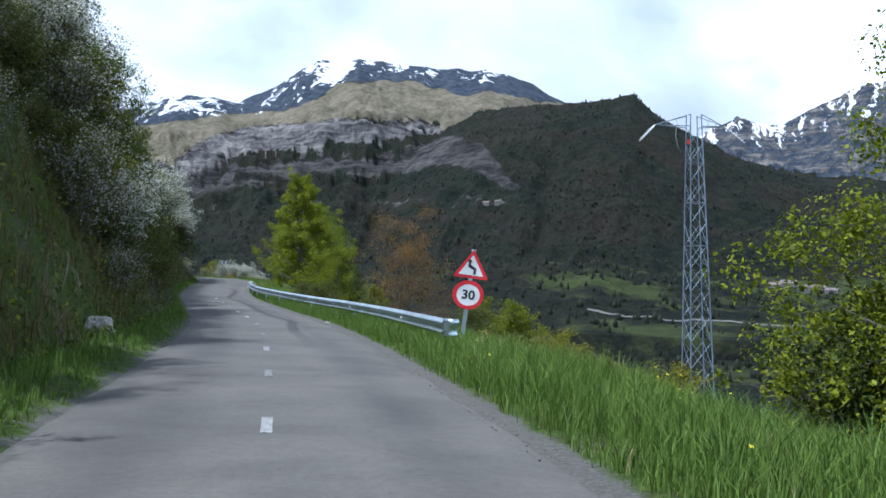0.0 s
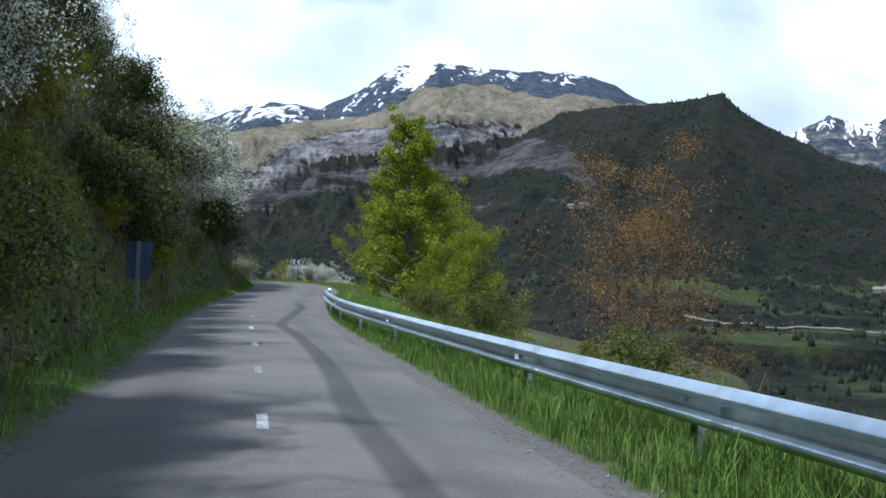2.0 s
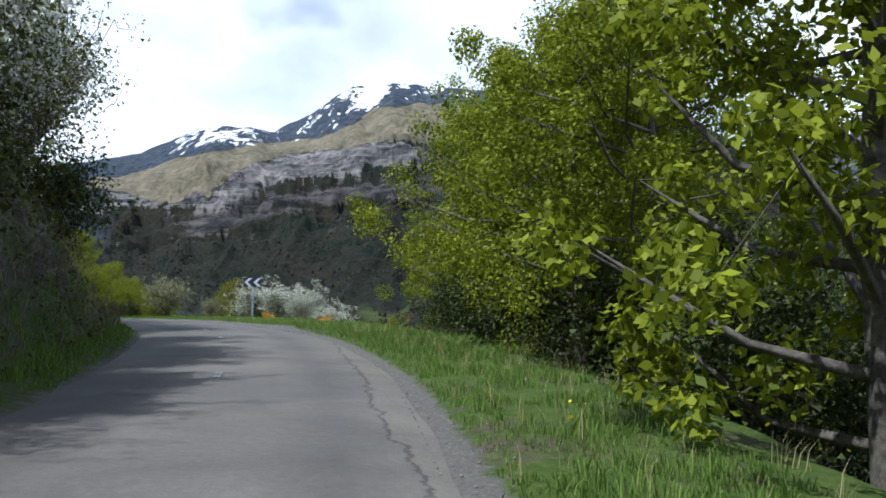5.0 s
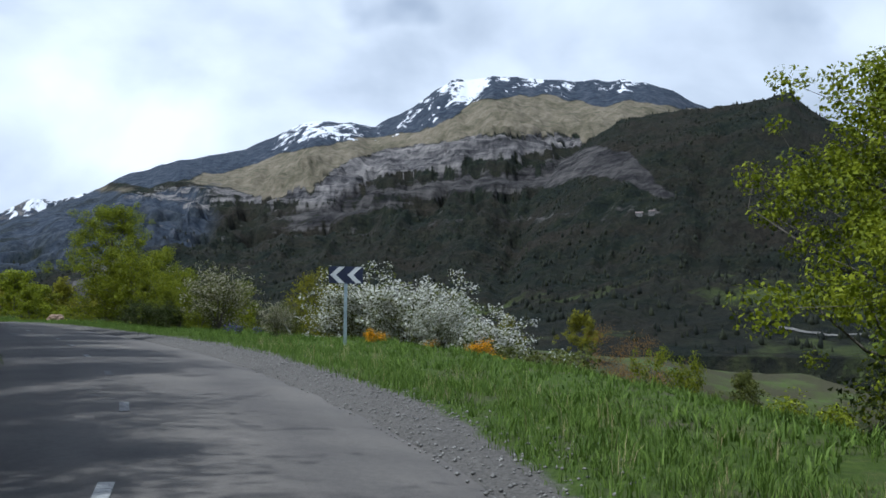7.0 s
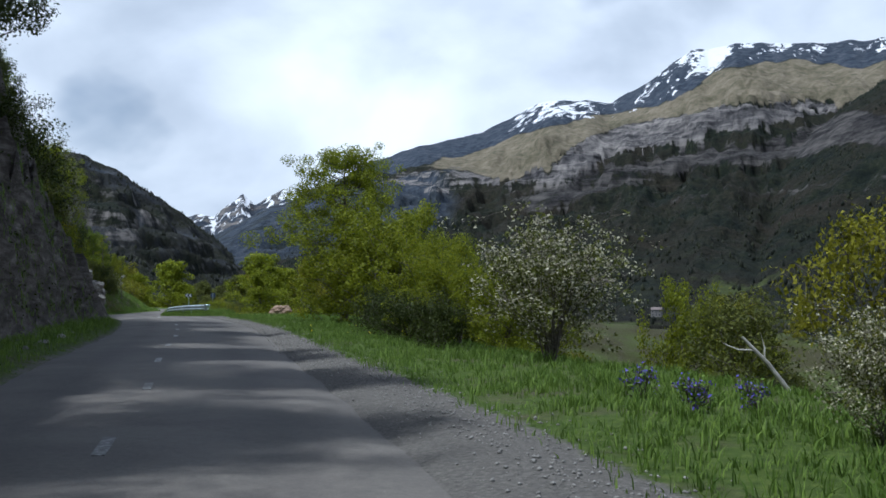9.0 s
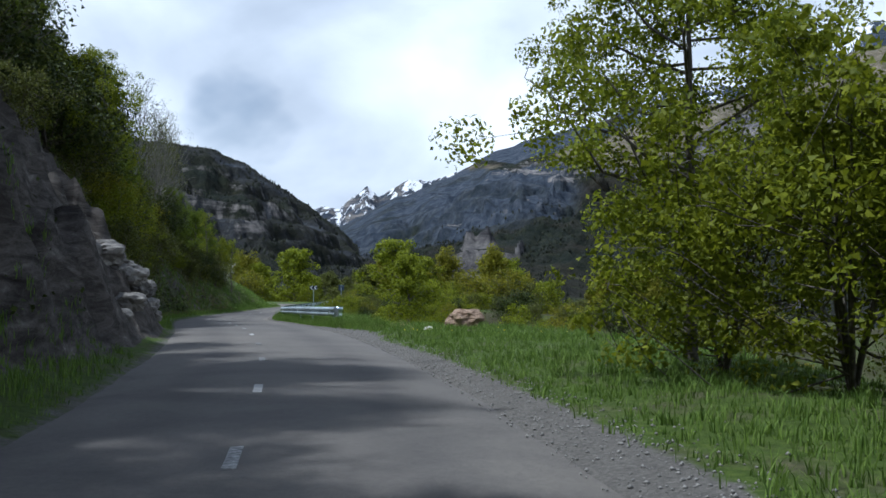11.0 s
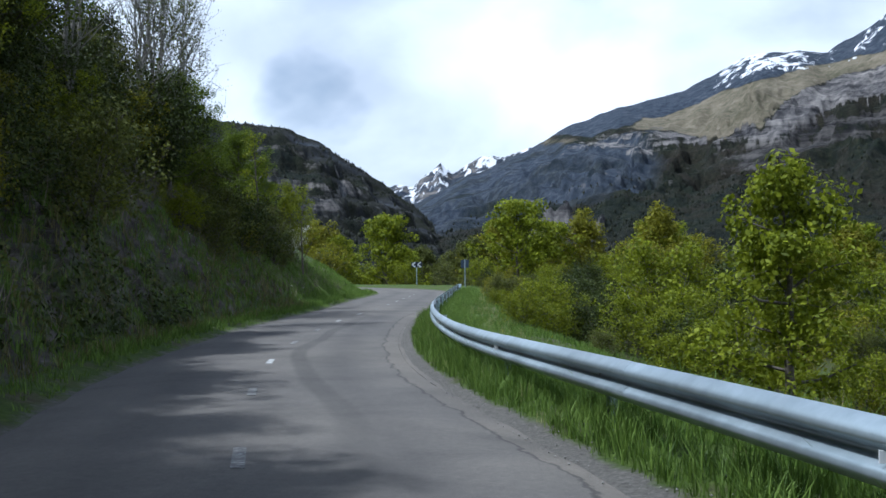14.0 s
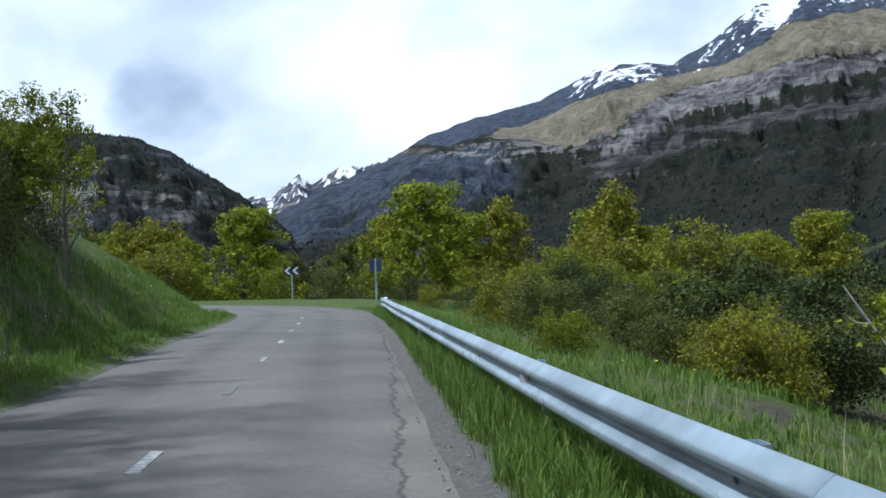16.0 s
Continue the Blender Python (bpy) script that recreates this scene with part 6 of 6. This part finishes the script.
for i in range(64):
    s = 112 + 118 * (i + RNG.random()) / 64
    f = (1.6 if s < 150 else 3.2 if s < 168 else 0.5 if s < 200 else 3.0) + 7 * RNG.random()
    x, y, z = world_of(s, -2.2 - TOE(s) - f)
    put(("dark", "olive", "thicket", "dark", "olive")[i % 5], x, y, RNG.uniform(0.6, 1.15) * (1.0 if s < 205 else 0.7), group="bank bushes", sink=0.3)
for s, d, k in ((172, -8.6, 0.6), (178, -9, 0.75), (185, -9.5, 0.72), (192, -10, 0.66), (168, -11, 0.6), (199, -11, 0.6), (181, -7.0, 0.62), (186, -7.2, 0.64), (191, -7.2, 0.62), (196, -7.6, 0.56)):
    x, y, z = world_of(s, d)
    put("maple", x, y, k, group="bank trees")
for x, y, k in ((-94.0, 180.0, 1.0), (-91.5, 177.0, 0.95), (-96.5, 183.5, 0.9), (-89.0, 172.5, 1.0), (-92.6, 178.6, 0.9)):
    put("bare", x, y, k, group="bare trees")
for s, d, k in ((171, -5.6, 0.62), (177, -6.0, 0.6), (184, -6.8, 0.6), (192, -7.0, 0.5)):
    x, y, z = world_of(s, d)
    put("canopy", x, y, k, group="bank trees")
for s, d, k in ((174, -4.6, 0.7), (181, -5.2, 0.75), (188, -5.8, 0.7), (197, -6.5, 0.6)):
    x, y, z = world_of(s, d)
    put("hazel", x, y, k, group="bank shrubs")
for i in range(72):
    s = 169 + 62 * (i + RNG.random()) / 72
    f = (0.9 if s < 188 else 2.2) + 4.5 * RNG.random()
    x, y, z = world_of(s, -2.3 - TOE(s) - f)
    put(("olive", "olive", "dark", "ochre", "olive", "hazel")[i % 6], x, y, RNG.uniform(0.55, 0.95) * (0.6 if i % 6 == 5 else 1), group="bank bushes", sink=0.3)
for s, d, k in ((182, -8.2, 0.75), (188, -8.8, 0.8), (205, -9.5, 0.6)):
    x, y, z = world_of(s, d)
    put("holm", x, y, k, group="dark bank trees")
for s, d, k in ((165, -8.6, 0.5), (171, -8.4, 0.55), (174, -7.4, 0.6), (178, -6.6, 0.8), (184, -7.0, 0.8), (190, -7.4, 0.75), (196, -8.0, 0.7), (202, -8.8, 0.65), (181, -10.5, 1.1), (170, -12, 0.9), (192, -12, 1.0), (128, -8.5, 0.8), (137, -8.6, 0.85), (147, -8.2, 0.8), (155, -7.8, 0.55), (208, -10, 0.6)):
    x, y, z = world_of(s, d)
    if s > 160 and s % 2:
        put("maple", x, y, k * 0.78, group="bank trees")
    else:
        put("holm", x, y, k, group="dark bank trees")
for s, d, k in ((95, -5.8, 0.85), (102, -6.4, 1.0), (109, -6.4, 1.1), (47, -6.2, 0.5), (58, -6.0, 0.5), (66, -5.6, 0.5), (101, -6.2, 0.5)):
    x, y, z = world_of(s, d)
    put("holm", x, y, k * 0.82, group="dark bank trees")
for s, d, k in ((84, -4.9, 1.15), (87, -5.6, 1.2), (93, -5.0, 1.3), (98, -5.2, 1.4), (104, -5.4, 1.5), (110, -5.6, 1.4), (117, -6.6, 1.3)):
    x, y, z = world_of(s, d)
    put("grey" if s > 90 else "may", x, y, k, group="budding shrubs", sink=0.1)
put("hazel", -15.5, 115.0, 0.9, wide=0.55)
for x, y, k in ((-16.0, 108.5, 0.5), (-14.6, 110.2, 0.65), (-13.6, 107.6, 0.7), (-12.8, 111.5, 0.9), (-11.2, 108.4, 0.9), (-10.4, 104.6, 0.8), (-12.6, 104.4, 0.6)):
    put("thicket", x, y, k, group="outer slope bushes")
put("sapling", -96.8, 188.5, 1.1)
put("sapling", -99.9, 195.4, 1.0)
put("may", -103.0, 198.1, 0.6)

def leaning_trunk(x, y, length, lean, turn, label):
    """A dead pale stem leaning out of the scrub, with two broken side branches."""
    root = new("dead_trunk")
    part("stem", mesh_of("stem", *tube([(0, 0, -0.4), (0.02, 0, length * 0.5), (-0.02, 0.02, length)], [0.035, 0.03, 0.018], 7), M_DEADWOOD, True), None, root)
    for h, a in ((0.55, 0.4), (0.75, -0.5)):
        part("branch", mesh_of("branch", *tube([(0, 0, length * h), (a * 0.3, 0.05, length * h + 0.12), (a * 0.5, 0.06, length * h + 0.3)], [0.016, 0.011, 0.005], 5), M_DEADWOOD, True), None, root)
    root.matrix_world = pose(x, y, ground_z(x, y), 0, lean, turn)
    return tagged(root, label, "dead tree")


leaning_trunk(-27.5, 118.6, 0.9, -38, 18, "dead pale leaning trunk among the slope shrubs")
leaning_trunk(-80.8, 197.2, 3.4, -32, 24, "dead pale leaning trunk in the scrub below the rail")


def power_pole(az, r, h):
    """A concrete pole with a short cross arm on the valley floor."""
    x, y, z = far_point(az, r)
    root = new("power_pole")
    part("shaft", rod_bm((0, 0, -1), (0, 0, h), 0.3, 0.16, 8), M_STONE, root)
    part("cross_arm", box_bm(2.4, 0.16, 0.16, (0, 0, h - 0.8), 0.02), M_RUSTY, root)
    for k in (-1.0, 0.0, 1.0):
        part("insulator", rod_bm((k, 0, h - 0.72), (k, 0, h - 0.4), 0.07, 0.05, 8), M_SIGNWHITE, root)
    root.matrix_world = pose(x, y, z, 0, 0, az)
    return tagged(root, "pale concrete power pole standing on the valley floor", "power pole")


power_pole(18.4, 440, 30)

# woods beyond the bend and on the lower slope
for i in range(26):
    x, y = RNG.uniform(-150, -92), RNG.uniform(236, 256)
    mass_put(("golden", "bush", "ochre", "olive")[i % 4], x, y, RNG.uniform(0.9, 1.7))
for i in range(66):
    x, y = RNG.uniform(-200, -85), RNG.uniform(250, 340)
    put(("woodg", "woody", "woodg", "woodo", "woody")[i % 5], x, y, RNG.uniform(0.6, 1.05), group="wood beyond the bend")
for i in range(60):
    s, e = RNG.uniform(120, 245), RNG.uniform(62, 150)
    x, y, z = world_of(s, e)
    put(("wood", "woodo", "woody")[i % 3], x, y, RNG.uniform(0.5, 1.0), group="wood on the lower slope")

for i in range(34):
    s, e = RNG.uniform(90, 130), RNG.uniform(8.5, 22)
    x, y, z = world_of(s, e)
    mass_put(("olive", "dark", "ochre")[i % 3], x, y, RNG.uniform(0.35, 0.7))
for i in range(16):
    s, e = RNG.uniform(163, 206), RNG.uniform(8.5, 18)
    x, y, z = world_of(s, e)
    if abs(x + 70.0) + abs(y - 175.5) > 5:
        put(("olive", "bush", "ochre")[i % 3], x, y, RNG.uniform(0.3, 0.5), group="bushes below the rail", sink=0.25)
for i in range(54):
    s, e = RNG.uniform(-10, 230), RNG.uniform(34, 120)
    x, y, z = world_of(s, e)
    mass_put(("olive", "woodo", "ochre", "dark")[i % 4], x, y, RNG.uniform(0.5, 1.0))
for kind, label in (("woodo", "distant olive trees on the lower slope"), ("golden", "distant yellow-green scrub on the slopes"), ("olive", "distant olive scrub on the slopes"), ("ochre", "distant golden brown scrub on the slopes"), ("bush", "distant green scrub on the slopes"), ("dark", "distant dark scrub on the slopes")):
    build_mass(kind, "slope_scrub", label, "scrub")

grass("verge_grass", 66, 112, 1, 60000, M_GRASS, 0.18, "short green grass on the outer verge", 105, 0.05, 2.2, 0.0042, 0.8)
grass("verge_grass", -4, 66, 1, 150000, M_GRASS, 0.44, "long green grass on the outer verge", 101, 0.05, 2.4, 0.0042, 0.8)
grass("verge_grass", 112, 245, 1, 70000, M_GRASS, 0.22, "green grass on the outer verge", 102, 0.05, 4.2, 0.006, 0.9)
grass("bank_grass", -4, 112, -1, 45000, M_GRASS, 0.3, "green grass at the foot of the bank", 103, 0.03, 1.5, 0.007, 0.8)
grass("bank_grass", 112, 152, -1, 20000, M_GRASS, 0.26, "green grass below the rock face", 119, 0.03, 3.0, 0.006, 0.9)
grass("bank_grass", 165, 245, -1, 46000, M_GRASS, 0.26, "green grass on the lower bank", 104, 0.03, 4.0, 0.006, 0.9)
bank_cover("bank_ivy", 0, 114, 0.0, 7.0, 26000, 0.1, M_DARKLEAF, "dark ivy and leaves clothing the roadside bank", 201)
bank_cover("bank_scrub", -4, 114, 0.0, 7.0, 46000, 0.1, M_OLIVE, "olive scrub growing over the roadside bank", 202)
bank_cover("bank_scrub", -4, 70, 0.0, 7.0, 16000, 0.09, M_LIME, "fresh green shoots on the roadside bank", 208)
bank_cover("bank_stalks", -4, 114, 0.0, 7.0, 26000, 0.7, M_TWIG, "brown dead twigs hanging on the bank", 203, 0.5)
bank_cover("bank_stalks", 166, 232, 0.6, 8.0, 9000, 0.7, M_TWIG, "brown dead twigs hanging on the far bank", 207, 0.5)
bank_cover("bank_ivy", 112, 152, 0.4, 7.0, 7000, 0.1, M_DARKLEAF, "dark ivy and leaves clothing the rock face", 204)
grass("bank_grass", 186, 242, -1, 50000, M_GRASS, 0.32, "long green grass covering the low bank", 114, 0.3, 3.6, 0.008, 0.9)
grass("verge_grass", 94, 168, 1, 80000, M_GRASS, 0.15, "short dense grass beside the lay-by", 115, 0.1, 6.0, 0.006, 0.9)
grass("slope_grass", 150, 232, 1, 50000, M_GRASS, 0.26, "rough grass on the slope below the rail", 116, 3.5, 18.0, 0.008, 1.0)
grass("slope_grass", 80, 122, 1, 36000, M_GRASS, 0.18, "rough green grass on the slope below the verge", 106, 2.0, 9.0, 0.009, 1.0)
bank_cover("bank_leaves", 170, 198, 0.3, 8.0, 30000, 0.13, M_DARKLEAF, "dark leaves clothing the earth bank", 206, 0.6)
bank_cover("bank_scrub", 166, 198, 0.6, 7.0, 12000, 0.1, M_OLIVE, "olive scrub growing over the earth bank", 205)
grass("verge_grass", 163, 238, 1, 90000, M_GRASS, 0.46, "long grass growing under the guard rail", 111, 0.1, 1.7, 0.0042, 1.0)
grass("dry_stalks", -4, 112, 1, 5000, M_DRY, 0.4, "fine pale stalks among the verge grass", 112, 0.3, 2.6, 0.002, 0.8)
grass("dry_stalks", 160, 240, 1, 4000, M_DRY, 0.36, "fine pale stalks in the grass by the rail", 113, 0.2, 2.6, 0.002, 0.8)
grass("dry_stalks", 14, 40, 1, 420, M_DRY, 0.6, "tall pale dry grass stalks on the verge", 107, 1.2, 3.2, 0.003, 0.8)
flower_heads("verge_flowers", -4, 74, 1, 420, M_YELLOW, 0.3, "scattered small yellow flowers in the verge grass", 108, 0.8, 4.0)
flower_heads("verge_flowers", 112, 245, 1, 90, M_YELLOW, 0.2, "scattered small yellow flowers along the verge", 109, 0.8, 5.0)
flower_heads("bank_flowers", 170, 240, -1, 220, M_BLOSSOM, 0.15, "tiny white flowers in the bank grass", 110, 0.8, 4.0, 0.015)
grass("bank_grass", -4, 62, -1, 36000, M_BANKGRASS, 0.7, "dull brown-green tussocks on the roadside bank", 117, 1.2, 7.0, 0.008, 1.0)
grass("bank_grass", 166, 215, -1, 30000, M_BANKGRASS, 0.4, "dull brown-green tussocks on the earth bank", 118, 0.6, 6.0, 0.008, 1.0)
pebbles("edge_gravel", 92, 166, 9000, M_GRIT, "loose grey gravel along the lay-by", 301)
pebbles("edge_gravel", -4, 92, 2500, M_GRIT, "grit along the broken asphalt edge", 302, 0.009)
pebbles("edge_gravel", 166, 238, 2000, M_GRIT, "grit below the guard rail", 303, 0.009)
